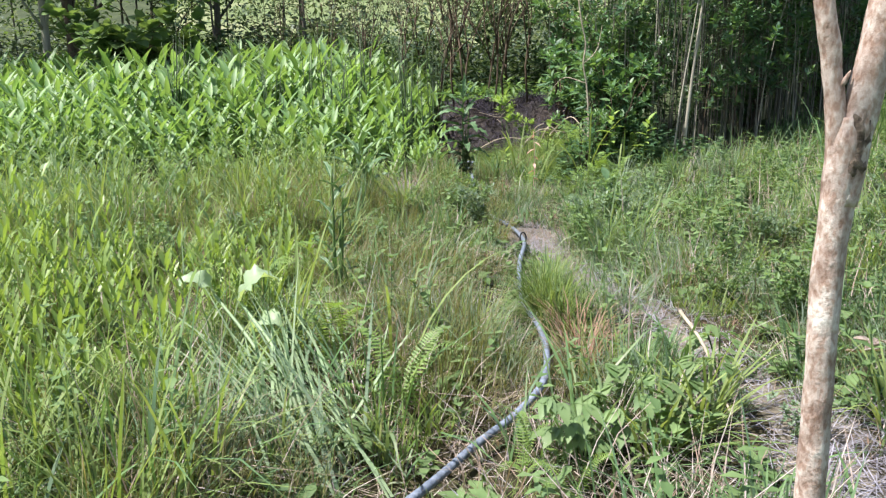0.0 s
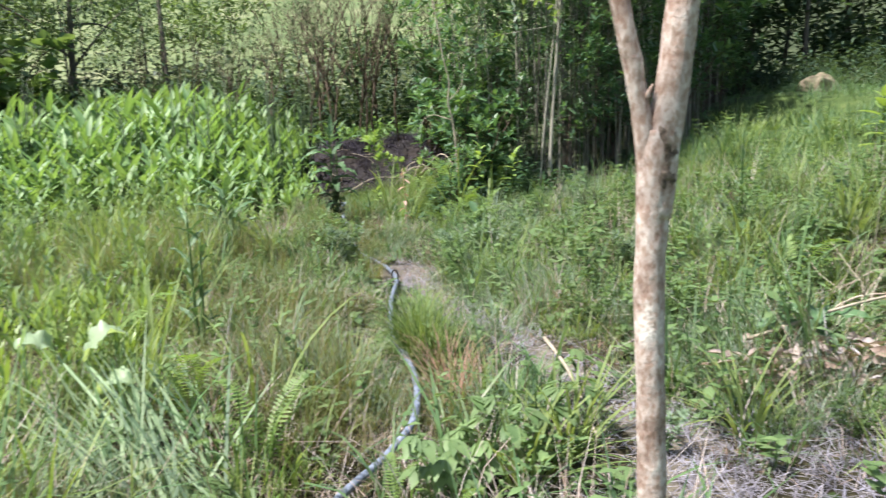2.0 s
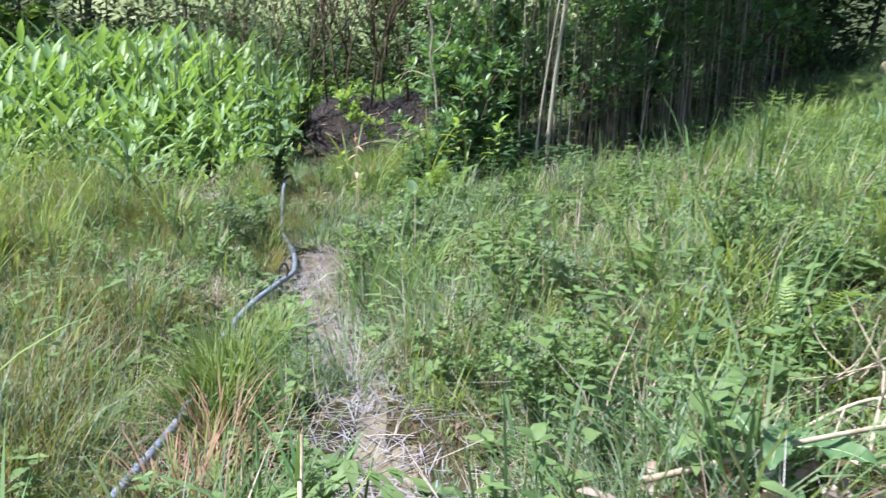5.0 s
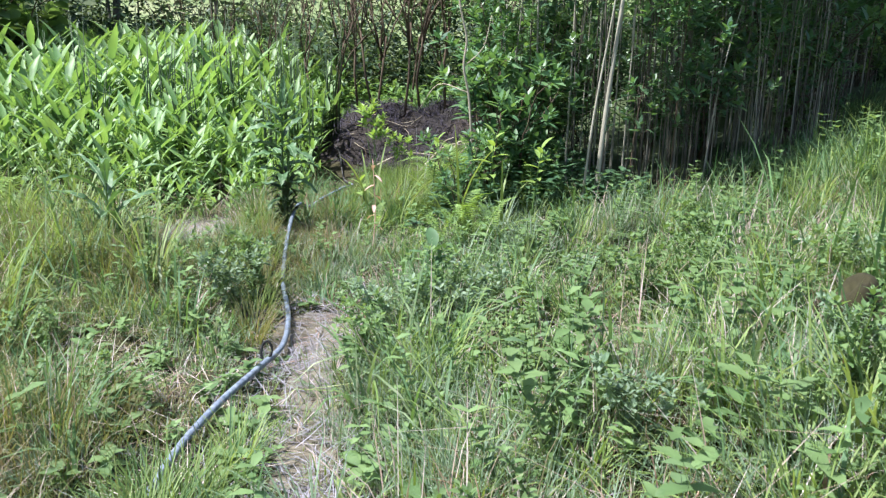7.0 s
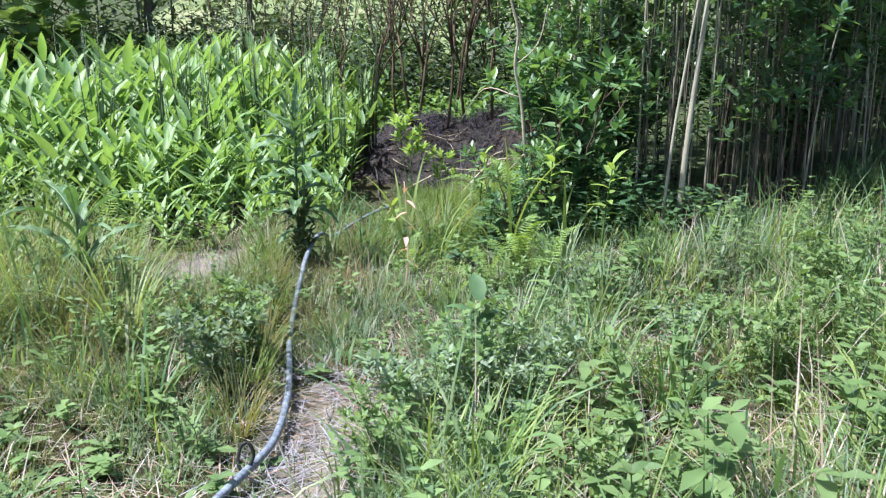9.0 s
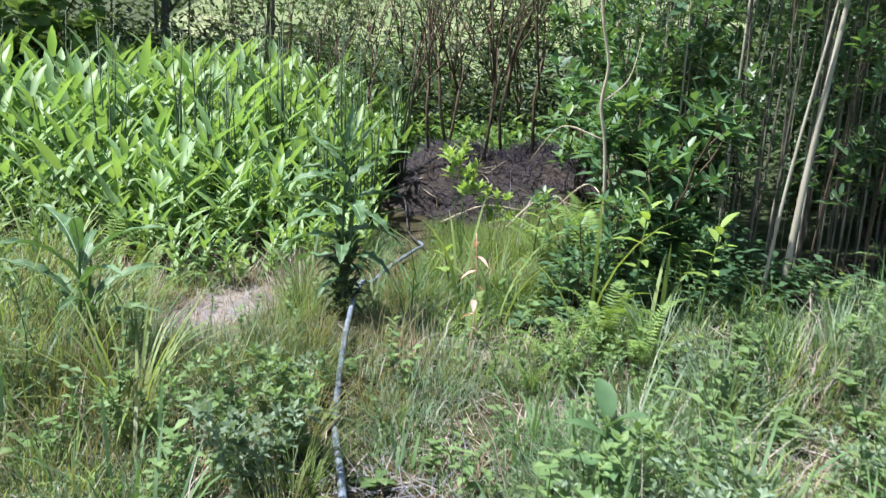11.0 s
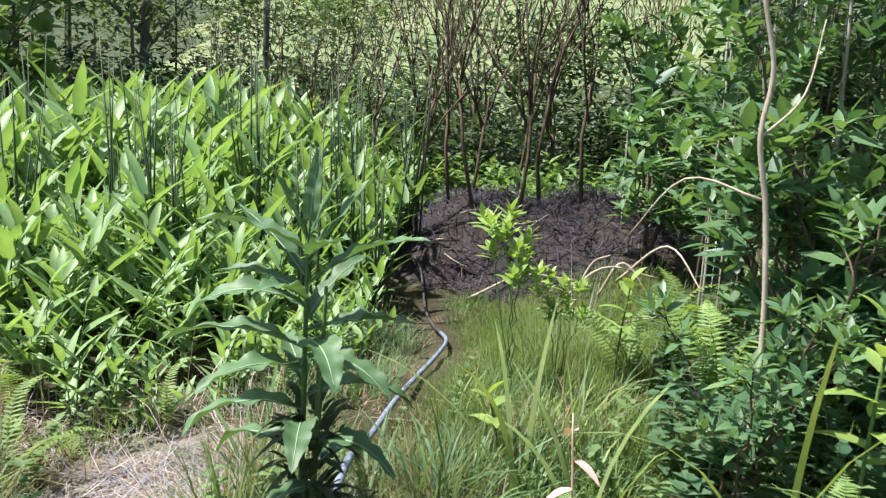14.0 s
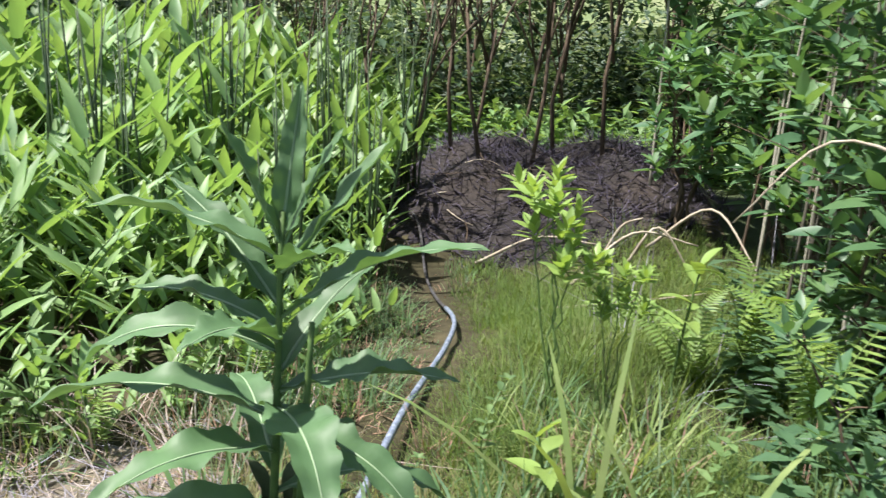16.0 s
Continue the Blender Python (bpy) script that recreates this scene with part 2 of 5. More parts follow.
def lie(x, y):
    """Height of the ground; arrays or numbers."""
    x, y = np.asarray(x, float), np.asarray(y, float)
    d2 = (x[..., None] - LIE[:, 0]) ** 2 + (y[..., None] - LIE[:, 1]) ** 2
    w = 1 / (d2 + 0.25) ** 2
    z = (w * LIE[:, 2]).sum(-1) / w.sum(-1)
    z = z + (0.60 + 0.10 * np.sin(x * 4.1 + 1) + 0.05 * np.sin(x * 11 + y * 5)) * np.exp(-(((x - 0.85) / 1.4) ** 2 + ((y - 13.8) / 1.2) ** 2) ** 1.5)
    z = z + 0.045 * np.sin(x * 3.1 + 1.3 * np.sin(y * 1.7)) * np.cos(y * 2.3) + 0.012 * np.sin(x * 9 + y * 4) * np.sin(y * 8 - x * 3)
    far = np.clip(y - 24, 0, 70)
    return z + 0.30 * far * far / (far + 6)


def tri_mesh(name, V, T, smooth=True):
    me = bpy.data.meshes.new(name)
    V, T = np.ascontiguousarray(V, np.float32), np.ascontiguousarray(T, np.int32)
    me.vertices.add(len(V))
    me.vertices.foreach_set("co", V.ravel())
    me.loops.add(T.size)
    me.loops.foreach_set("vertex_index", T.ravel())
    me.polygons.add(len(T))
    me.polygons.foreach_set("loop_start", np.arange(0, T.size, 3, dtype=np.int32))
    me.update(calc_edges=True)
    if smooth:
        me.polygons.foreach_set("use_smooth", np.ones(len(T), bool))
    return me


class Geo:
    """Collects triangles."""
    def __init__(self):
        self.v, self.t, self.n = [], [], 0

    def add(self, V, T):
        V, T = np.asarray(V, float).reshape(-1, 3), np.asarray(T, int).reshape(-1, 3)
        self.v.append(V)
        self.t.append(T + self.n)
        self.n += len(V)
        return self

    def mesh(self, name, smooth=True):
        return tri_mesh(name, np.concatenate(self.v), np.concatenate(self.t), smooth)


def part(name, geo, mat, parent=None, label="", at=None):
    """One mesh object under a thing or a part."""
    me = geo.mesh(name) if isinstance(geo, Geo) else geo
    if not me.materials:
        me.materials.append(mat)
    ob = new(name, me)
    if parent:
        ob.parent = parent
    if at is not None:
        ob.matrix_basis = at
    return tagged(ob, label)


def thing(name, label, category, group="", kind="", at=None):
    ob = new(name)
    if at is not None:
        ob.matrix_basis = at
    return tagged(ob, label, category, group, kind)


def tube(pts, radii, n=6):
    """A tapered tube along points, closed at both ends."""
    P = np.asarray(pts, float)
    R = np.broadcast_to(np.asarray(radii, float), (len(P),))
    d = np.gradient(P, axis=0)
    d /= np.linalg.norm(d, axis=1)[:, None] + 1e-9
    ref = np.array([1.0, 0, 0]) if abs(d[:, 0]).mean() < 0.8 else np.array([0, 1.0, 0])
    u = np.cross(d, ref)
    u /= np.linalg.norm(u, axis=1)[:, None] + 1e-9
    w = np.cross(d, u)
    a = np.linspace(0, 2 * np.pi, n, endpoint=False)
    V = P[:, None] + R[:, None, None] * (np.cos(a)[None, :, None] * u[:, None] + np.sin(a)[None, :, None] * w[:, None])
    T = []
    for i in range(len(P) - 1):
        for j in range(n):
            a0, a1, b0, b1 = i * n + j, i * n + (j + 1) % n, (i + 1) * n + j, (i + 1) * n + (j + 1) % n
            T += [(a0, a1, b1), (a0, b1, b0)]
    V = np.concatenate([V.reshape(-1, 3), P[:1], P[-1:]])
    m = len(P) * n
    for j in range(n):
        T += [(m, (j + 1) % n, j), (m + 1, m - n + j, m - n + (j + 1) % n)]
    return V, T


def spline(pts, k=8):
    """A smooth line through a few points."""
    P = np.asarray(pts, float)
    Q = np.concatenate([2 * P[:1] - P[1:2], P, 2 * P[-1:] - P[-2:-1]])
    out = []
    for i in range(len(P) - 1):
        a, b, c, d = Q[i:i + 4]
        for s in np.arange(k) / k:
            out.append(0.5 * (2 * b + (c - a) * s + (2 * a - 5 * b + 4 * c - d) * s * s + (3 * b - a - 3 * c + d) * s ** 3))
    return np.array(out + [P[-1]])


def blades(base, head, length, width, lean, droop, segs=3):
    """Many grass blades at once: vertices and triangles."""
    N = len(base)
    h = np.stack([np.cos(head), np.sin(head), np.zeros(N)], 1)
    side = np.stack([-np.sin(head), np.cos(head), np.zeros(N)], 1)
    V = np.zeros((N, 2 * segs + 1, 3))
    c = np.array(base, float)
    step = length / segs
    for s in range(segs + 1):
        f = s / segs
        if s < segs:
            w = width * (0.75 + 0.5 * f - 1.0 * f * f) * 0.5
            V[:, 2 * s], V[:, 2 * s + 1] = c - side * w[:, None], c + side * w[:, None]
        else:
            V[:, 2 * s] = c
        a = lean + droop * (f + 0.5 / segs)
        c = c + step[:, None] * (np.sin(a)[:, None] * h + np.cos(a)[:, None] * np.array([0, 0, 1.0]))
    T = []
    for s in range(segs - 1):
        i = 2 * s
        T += [(i, i + 1, i + 3), (i, i + 3, i + 2)]
    i = 2 * segs - 2
    T.append((i, i + 1, i + 2))
    T = np.array(T)[None] + (np.arange(N) * (2 * segs + 1))[:, None, None]
    return V.reshape(-1, 3), T.reshape(-1, 3)


def frames_of(d, up=(0, 0, 1)):
    d = d / (np.linalg.norm(d, axis=1)[:, None] + 1e-9)
    s = np.cross(d, np.asarray(up, float))
    s /= np.linalg.norm(s, axis=1)[:, None] + 1e-6
    return d, s, np.cross(s, d)


def leaves(base, d, length, width, droop=0.2, fold=0.25, rows=4, twist=None, lance=False):
    """Many lance-shaped leaves with a folded midrib."""
    N = len(base)
    d, s, n = frames_of(np.asarray(d, float))
    if twist is not None:
        s, n = s * np.cos(twist)[:, None] + n * np.sin(twist)[:, None], n * np.cos(twist)[:, None] - s * np.sin(twist)[:, None]
    length, width, droop = (np.broadcast_to(np.asarray(a, float), (N,)) for a in (length, width, droop))
    V = []
    for f in np.linspace(0, 1, rows + 1):
        w = np.sin(np.pi * min(1, f * 0.93 + 0.07) ** 0.8) ** 0.85 if f < 1 else 0.0
        if lance:
            w = 2.1 * (f + .05) ** .45 * (1 - f) ** 1.12
        c = base + d * (length * f)[:, None] - np.array([0, 0, 1.0]) * (droop * length * f * f)[:, None]
        if f == 1:
            V.append(c[:, None])
        else:
            e = (width * 0.5 * w)[:, None]
            V.append(np.stack([c - s * e + n * e * fold, c, c + s * e + n * e * fold], 1))
    V = np.concatenate(V, 1)
    T = []
    for i in range(rows - 1):
        a = 3 * i
        T += [(a, a + 1, a + 4), (a, a + 4, a + 3), (a + 1, a + 2, a + 5), (a + 1, a + 5, a + 4)]
    a = 3 * rows - 3
    T += [(a, a + 1, a + 3), (a + 1, a + 2, a + 3)]
    T = np.array(T)[None] + (np.arange(N) * V.shape[1])[:, None, None]
    return V.reshape(-1, 3), T.reshape(-1, 3)


def chips(c, d, L, W):
    """Many small folded leaves of two faces each."""
    d, s, n = frames_of(np.asarray(d, float))
    m = c + d * (L * .45)[:, None] + n * (L * .12)[:, None]
    V = np.stack([c, m - s * (W * .5)[:, None], c + d * L[:, None], m + s * (W * .5)[:, None]], 1)
    T = np.array([(0, 2, 1), (0, 3, 2)])[None] + (np.arange(len(c)) * 4)[:, None, None]
    return V.reshape(-1, 3), T.reshape(-1, 3)


def on_ground(x, y, up=0.0):
    return np.stack([x, y, lie(x, y) + up], -1)


def spot(x, y, turn=0.0, size=1.0, sink=0.0):
    return pose(x, y, float(lie(x, y)) - sink, 0, 0, turn) @ Matrix.Scale(size, 4)

# ---- ground ----
def axis(fine0, fine1, step, ends):
    a = [np.arange(fine0, fine1, step)]
    lo, hi, s = fine0, fine1, step
    left, right = [], []
    while lo > ends[0]:
        s *= 1.35
        lo -= s
        left.append(lo)
    s = step
    while hi < ends[1]:
        right.append(hi)
        s *= 1.35
        hi += s
    return np.concatenate([left[::-1], a[0], right])


gx, gy = axis(-8, 8, 0.1, (-900, 900)), axis(-1, 18, 0.1, (-900, 900))
X, Y = np.meshgrid(gx, gy)
Z = lie(X, Y)
nx, ny = len(gx), len(gy)
idx = np.arange(nx * ny).reshape(ny, nx)
q = np.stack([idx[:-1, :-1], idx[:-1, 1:], idx[1:, 1:], idx[1:, :-1]], -1).reshape(-1, 4)
ground_me = tri_mesh("ground", np.stack([X, Y, Z], -1).reshape(-1, 3), np.concatenate([q[:, [0, 1, 2]], q[:, [0, 2, 3]]]))
for m in (SOIL, ASH, DRYMUD, MEADOW, FLOOR, TURF):
    ground_me.materials.append(m)
mid = np.stack([X, Y], -1).reshape(-1, 2)[q].mean(1)
TRACK = np.array([(1.25, .6), (1.3, 2.8), (1.12, 4.0), (.92, 5.0), (.72, 5.9), (.72, 6.7)])


def off_track(x, y):
    """Distance from the trodden line."""
    best = np.full(np.shape(x), 9.0)
    for (ax, ay), (bx, by) in zip(TRACK[:-1], TRACK[1:]):
        s = np.clip(((x - ax) * (bx - ax) + (y - ay) * (by - ay)) / ((bx - ax) ** 2 + (by - ay) ** 2), 0, 1)
        best = np.minimum(best, np.hypot(x - ax - s * (bx - ax), y - ay - s * (by - ay)))
    return best


def in_mound(x, y):
    return ((x - 0.88) / 1.3) ** 2 + ((y - 13.45) / 1.05) ** 2


def in_mud(x, y):
    return np.minimum(((x + .58) / .44) ** 2 + ((y - 8.75) / .85) ** 2, ((x - .74) / .26) ** 2 + ((y - 6.35) / .42) ** 2)


wob = 0.25 * np.sin(mid[:, 0] * 7) * np.sin(mid[:, 1] * 6 + mid[:, 0] * 3)
which = np.zeros(len(q), np.int32)
which[(mid[:, 1] < 1.5 + 2.4 * wob) | (mid[:, 0] < -4.9 + 2.4 * wob) | (mid[:, 0] > 4.6 + 2.4 * wob)] = 5
which[in_mound(mid[:, 0], mid[:, 1]) + wob < 1.15] = 1
which[(in_mud(mid[:, 0], mid[:, 1]) + wob < 1.0) | (off_track(mid[:, 0], mid[:, 1]) + wob * 0.4 < 0.12)] = 2
which[mid[:, 1] > 23] = 3
# darkened ground under woods and thicket, standing in for shade
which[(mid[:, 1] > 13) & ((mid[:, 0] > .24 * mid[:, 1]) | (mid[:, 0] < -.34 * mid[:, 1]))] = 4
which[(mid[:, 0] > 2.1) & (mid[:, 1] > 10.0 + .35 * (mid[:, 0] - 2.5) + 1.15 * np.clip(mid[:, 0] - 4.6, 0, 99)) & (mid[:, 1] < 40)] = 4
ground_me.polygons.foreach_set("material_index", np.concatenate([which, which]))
tagged(new("ground", ground_me), "uneven dark soil with dry litter under dense growth", "ground", kind="structure")


# ---- grass ----
def noise2(x, y, f, seed=0.0):
    return (np.sin(x * f + seed + 1.7 * np.sin(y * f * .7 + seed * 2)) * np.cos(y * f * 1.1 - seed + 1.3 * np.sin(x * f * .6)) + 1) / 2


def scatter(n, x0, x1, y0, y1):
    """Points denser towards the walked line's near side."""
    return RNG.uniform(x0, x1, n), RNG.uniform(y0, y1, n)


def open_land(x, y):
    """1 where meadow grows: not on the trodden line, mound, mud, nor under bed and thicket."""
    k = np.clip((off_track(x, y) - 0.05) / 0.2, .06 + .22 * (noise2(x, y, 5.0, 2) > .6), 1)
    k = k * np.clip(((x - 1.55) / .5) ** 2 + ((y - 2.3) / .55) ** 2, .5, 1) * np.clip(((x + .66) / .36) ** 2 + ((y - 3.0) / .5) ** 2, .3, 1)
    k = k * np.clip((((x + 1.54) / .34) ** 2 + ((y - 4.3) / .5) ** 2) - .4, .03, 1) * np.clip((((x + .73) / .13) ** 2 + ((y - 2.72) / .12) ** 2) - .3, .03, 1) * np.clip((((x + 1.32) / .25) ** 2 + ((y - 5.4) / .25) ** 2) - .4, .1, 1)
    k = k * np.clip((in_mound(x, y) - .75) * 4, 0, 1) * np.clip((in_mud(x, y) - .7) * 2.5, 0, 1)
    k = np.where((y > 9.6 + 0.25 * (x + 1)) & (x < -0.1), k * .15, k)
    return np.where((x > 1.9) & (y > 8.9 + np.clip(x - 3, 0, 9) * 1.1), k * .12, k)


PIPE_XY = np.array([(-.55, 1.5), (-.08, 2.38), (.13, 2.72), (.31, 2.93), (.43, 3.12), (.48, 3.48), (.49, 3.95), (.46, 4.45), (.47, 4.85), (.51, 5.25), (.57, 5.66), (.60, 6.04), (.56, 6.4), (.48, 6.75), (.37, 7.19), (.29, 7.72),
                    (.25, 8.15), (.22, 8.6), (.20, 9.1), (.24, 9.7), (.33, 10.4), (.33, 11.1), (.20, 11.6), (.08, 12.2), (-.06, 12.8), (-.35, 13.4), (-.8, 14.0)])


def off_pipe(x, y):
    best = np.full(np.shape(x), 9.0)
    for (ax, ay), (bx, by) in zip(PIPE_XY[:-1], PIPE_XY[1:]):
        s = np.clip(((x - ax) * (bx - ax) + (y - ay) * (by - ay)) / ((bx - ax) ** 2 + (by - ay) ** 2), 0, 1)
        best = np.minimum(best, np.hypot(x - ax - s * (bx - ax), y - ay - s * (by - ay)))
    return best


def low_by_pipe(x, y):
    """Growth is trampled lower beside the pipe and the trodden line, and rises and sinks in patches."""
    k = np.clip(.25 + 1.9 * np.minimum(off_pipe(x, y), off_track(x, y) + .08), .25, 1) * (.22 + 1.4 * noise2(x, y, 2.9, 3))
    return k * (1 - .2 * np.exp(-((x - 1.1) / 1.7) ** 4 - ((y - 5.9) / 2.9) ** 4))


def tufts(name, mat, n, box, per, length, width, lean, droop, keep, label, radius=0.07, segs=3):
    tx, ty = scatter(n, *box)
    k = keep(tx, ty)
    sel = RNG.random(n) < k
    tx, ty = tx[sel], ty[sel]
    cnt = RNG.integers(per // 2, per + per // 2, len(tx))
    i = np.repeat(np.arange(len(tx)), cnt)
    N = len(i)
    size = (RNG.uniform(.45, 1.4, len(tx)) * low_by_pipe(tx, ty))[i]
    a, r = RNG.uniform(0, 6.283, N), radius * np.sqrt(RNG.random(N))
    x, y = tx[i] + r * np.cos(a), ty[i] + r * np.sin(a)
    bias = RNG.uniform(0, 6.283, len(tx))[i]
    head = np.where(RNG.random(N) < .35, bias + RNG.normal(0, .5, N), a + RNG.normal(0, .6, N))
    V, T = blades(on_ground(x, y, -.01), head, RNG.uniform(.45, 1.0, N) * length * size, width * RNG.uniform(.6, 1.3, N),
                  np.abs(RNG.normal(0, lean, N)) + .03, np.abs(RNG.normal(droop, droop * .6, N)), segs)
    me = tri_mesh(name, V, T)
    me.materials.append(mat)
    return tagged(new(name, me), label, "grass", kind="stuff")


def meadow(x, y):
    return open_land(x, y) * (0.12 + 0.88 * (noise2(x, y, 1.7) > .4))


tufts("meadow_grass", GRASS, 2700, (-6.0, 5.0, 1.5, 9.9), 20, .36, .0080, .45, 1.0, meadow, "mixed green meadow grass growing in tufts", .11)
tufts("fine_grass", FINE, 3000, (-3.5, 4.3, 1.7, 10.5), 26, .27, .0042, .45, 1.0, lambda x, y: open_land(x, y) * (noise2(x, y, 1.3, 4) > .4), "fine soft yellow-green grass", .12, 2)
tufts("pale_grass", PALE, 2300, (-1.0, 3.6, 2.2, 8.6), 32, .30, .0055, .5, .8, lambda x, y: open_land(x, y) * (noise2(x, y, 1.1, 9) > .42), "pale grey-green grass tussocks", .09, 2)
tufts("broad_grass", GRASS, 900, (-5.5, 3.6, 1.4, 8.8), 10, .55, .014, .3, .9, meadow, "broad upright bright green grass blades", .08, 4)
tufts("olive_grass", OLIVE, 2900, (-3.2, .6, 1.8, 9.2), 24, .40, .0045, .4, .9, lambda x, y: open_land(x, y) * (noise2(x, y, 1.6, 8) > .35), "fine olive-brown grass past its prime", .11, 2)
tufts("dry_straw", STRAW, 3000, (-3.5, 4.5, 1.6, 9.8), 9, .45, .005, .9, .7, lambda x, y: np.clip(open_land(x, y) + .2, 0, 1) * ((y < 8.4) | (x < 0)), "dry straw stalks lying among the grass", .16, 2)
tufts("rusty_straw", RUST, 700, (-3.5, 3.5, 1.8, 9.6), 18, .3, .005, .5, .8, lambda x, y: (noise2(x, y, 2.3, 2) > .6) * 1.0, "withered rust-brown grass", .1)
tufts("clearing_grass", GRASS, 1900, (2.4, 12.0, 3.0, 16.0), 18, .34, .010, .4, .8, lambda x, y: ((y < 9.2 + np.clip(x - 3, 0, 9) * 1.1) & (x > 2.4)) * 1.0, "green grass on the slope by the thicket", .16, 2)


def litter(n, keep, box, label, mat=STRAW):
    x, y = scatter(n, *box)
    sel = RNG.random(n) < keep(x, y)
    x, y = x[sel], y[sel]
    N = len(x)
    V, T = blades(on_ground(x, y, .012), RNG.uniform(0, 6.283, N), RNG.uniform(.05, .22, N), RNG.uniform(.003, .0065, N), RNG.uniform(1.25, 1.6, N), RNG.normal(0, .25, N), 3)
    me = tri_mesh("straw_litter", V, T)
    me.materials.append(mat)
    tagged(new("straw_litter", me), label, "litter", kind="stuff")


litter(9000, lambda x, y: open_land(x, y) * .9, (-1.8, 3.6, 2.0, 8.8), "dead tan straw lying under the grass", STRAW)
litter(30000, lambda x, y: np.clip(.9 - off_track(x, y) * 2.6, .06, 1), (-.5, 3.2, .8, 7.6), "pale grey straw trodden flat on the path", GREYSTRAW)
litter(4200, lambda x, y: np.clip(1.1 - ((x - 1.7) / .8) ** 2 - ((y - 2.1) / .8) ** 2, 0, 1), (.9, 2.6, 1.2, 3.0), "grey trampled leaf litter beside the tree", GREYSTRAW)
litter(2600, lambda x, y: (in_mud(x, y) < 1.5) * 1.0, (-1.4, 1.2, 5.6, 10.0), "dry straw on the bare mud", GREYSTRAW)
litter(1700, lambda x, y: np.clip(1.2 - ((x + .58) / .5) ** 2 - ((y - 8.7) / .75) ** 2, 0, 1), (-1.2, .1, 7.9, 9.6), "grey trampled straw before the leafy bed", GREYSTRAW)
litter(1900, lambda x, y: np.clip(1.2 - ((x + .58) / .5) ** 2 - ((y - 8.6) / .75) ** 2, 0, 1), (-1.2, .1, 7.8, 9.6), "tan trampled straw before the leafy bed", STRAW)
litter(1500, lambda x, y: np.clip(1.2 - ((x + 1.5) / .6) ** 2 - ((y - 9.4) / .35) ** 2, 0, 1), (-2.2, -.8, 9.0, 9.8), "tan withered straw before the leafy bed", STRAW)
litter(900, lambda x, y: (in_mud(x, y) < 2.2) * 1.0, (-1.4, 1.2, 5.6, 10.0), "brown withered straw on the bare mud", RUST)

# ---- weeds ----
def weed_stuff(name, mat, n, box, keep, label, h=(.2, .45), leaf=(.025, .05), pairs=7, slim=.75, rise=(.0, .7)):
    x, y = scatter(n, *box)
    sel = RNG.random(n) < keep(x, y)
    x, y = x[sel], y[sel]
    N = len(x)
    H, lean, a = RNG.uniform(*h, N) * low_by_pipe(x, y), RNG.normal(0, .2, (N, 2)), RNG.uniform(0, 6.283, N)
    B = on_ground(x, y)
    g = Geo()
    tip = B + np.concatenate([lean * H[:, None], H[:, None]], 1)
    hd = np.arctan2(lean[:, 1], lean[:, 0])
    V, T = blades(B, hd, H * 1.02, np.full(N, .007), np.arctan(np.hypot(lean[:, 0], lean[:, 1])), np.zeros(N), 2)
    g.add(V, T)
    for k in range(pairs):
        f = .25 + .75 * (k + .5) / pairs
        for s in (0, np.pi):
            aa = a + k * 1.9 + s + RNG.normal(0, .3, N)
            d = np.stack([np.cos(aa), np.sin(aa), RNG.uniform(*rise, N)], 1)
            L = RNG.uniform(*leaf, N) * (1.15 - .4 * abs(f - .6))
            V, T = leaves(B + (tip - B) * f, d, L * 1.4, L * slim, .25, .2, 2)
            g.add(V, T)
    me = g.mesh(name)
    me.materials.append(mat)
    tagged(new(name, me), label, "weeds", kind="stuff")


weed_stuff("meadow_weeds", WEED, 750, (-5.6, 4.6, 1.5, 9.6), lambda x, y: open_land(x, y) * (.25 + .75 * (noise2(x, y, 1.5, 6) > .5)), "small leafy green weeds in the meadow")
weed_stuff("low_herbs", WEED, 560, (-2.5, 4.5, 1.5, 6.8), lambda x, y: np.clip(open_land(x, y) + .15, 0, 1), "low broad-leaved herbs close to the soil", (.08, .2), (.04, .07), 3)
weed_stuff("stalk_grass", YOUNG, 460, (-3.4, -.85, 1.9, 4.9), lambda x, y: open_land(x, y) * (noise2(x, y, 1.2, 1) > .35) * (np.hypot(x + .85, y - 3.0) > .5), "upright leafy yellow-green grass stalks", (.35, .62), (.07, .11), 6, .2, (1.4, 3.0))
weed_stuff("stalk_herbs", WEED, 320, (-6.0, -.8, 4.2, 9.4), lambda x, y: open_land(x, y) * (x < -1.1 + .0 * y), "tall leafy green stalks crowding the meadow", (.45, .85), (.05, .09), 8, .3, (.9, 2.2))
tufts("outlying_grass", GRASS, 1500, (-12.0, 12.0, -6.0, 9.0), 12, .42, .02, .4, .8, lambda x, y: ((y < 1.5) | (x < -4.8) | (x > 4.6)) & (np.hypot(x, y) > .7), "rough grass round the clearing", .2, 2)
tufts("standing_straw", STRAW, 520, (-3.4, .4, 1.7, 4.4), 8, .36, .0045, .6, .6, lambda x, y: np.clip(open_land(x, y) + .1, 0, 1), "dry tan stalks standing among the green", .12, 2)
tufts("long_grass", LIME, 760, (-5.0, -.7, 1.8, 8.5), 15, .60, .012, .3, .9, lambda x, y: open_land(x, y), "long arching bright green grass", .07, 4)
tufts("mound_front_grass", SWARD, 800, (.32, 2.4, 8.8, 12.4), 24, .26, .0036, .5, 1.0, lambda x, y: np.clip(off_pipe(x, y) * 6 - .4, 0, 1), "fine soft green grass before the dark mound", .1)
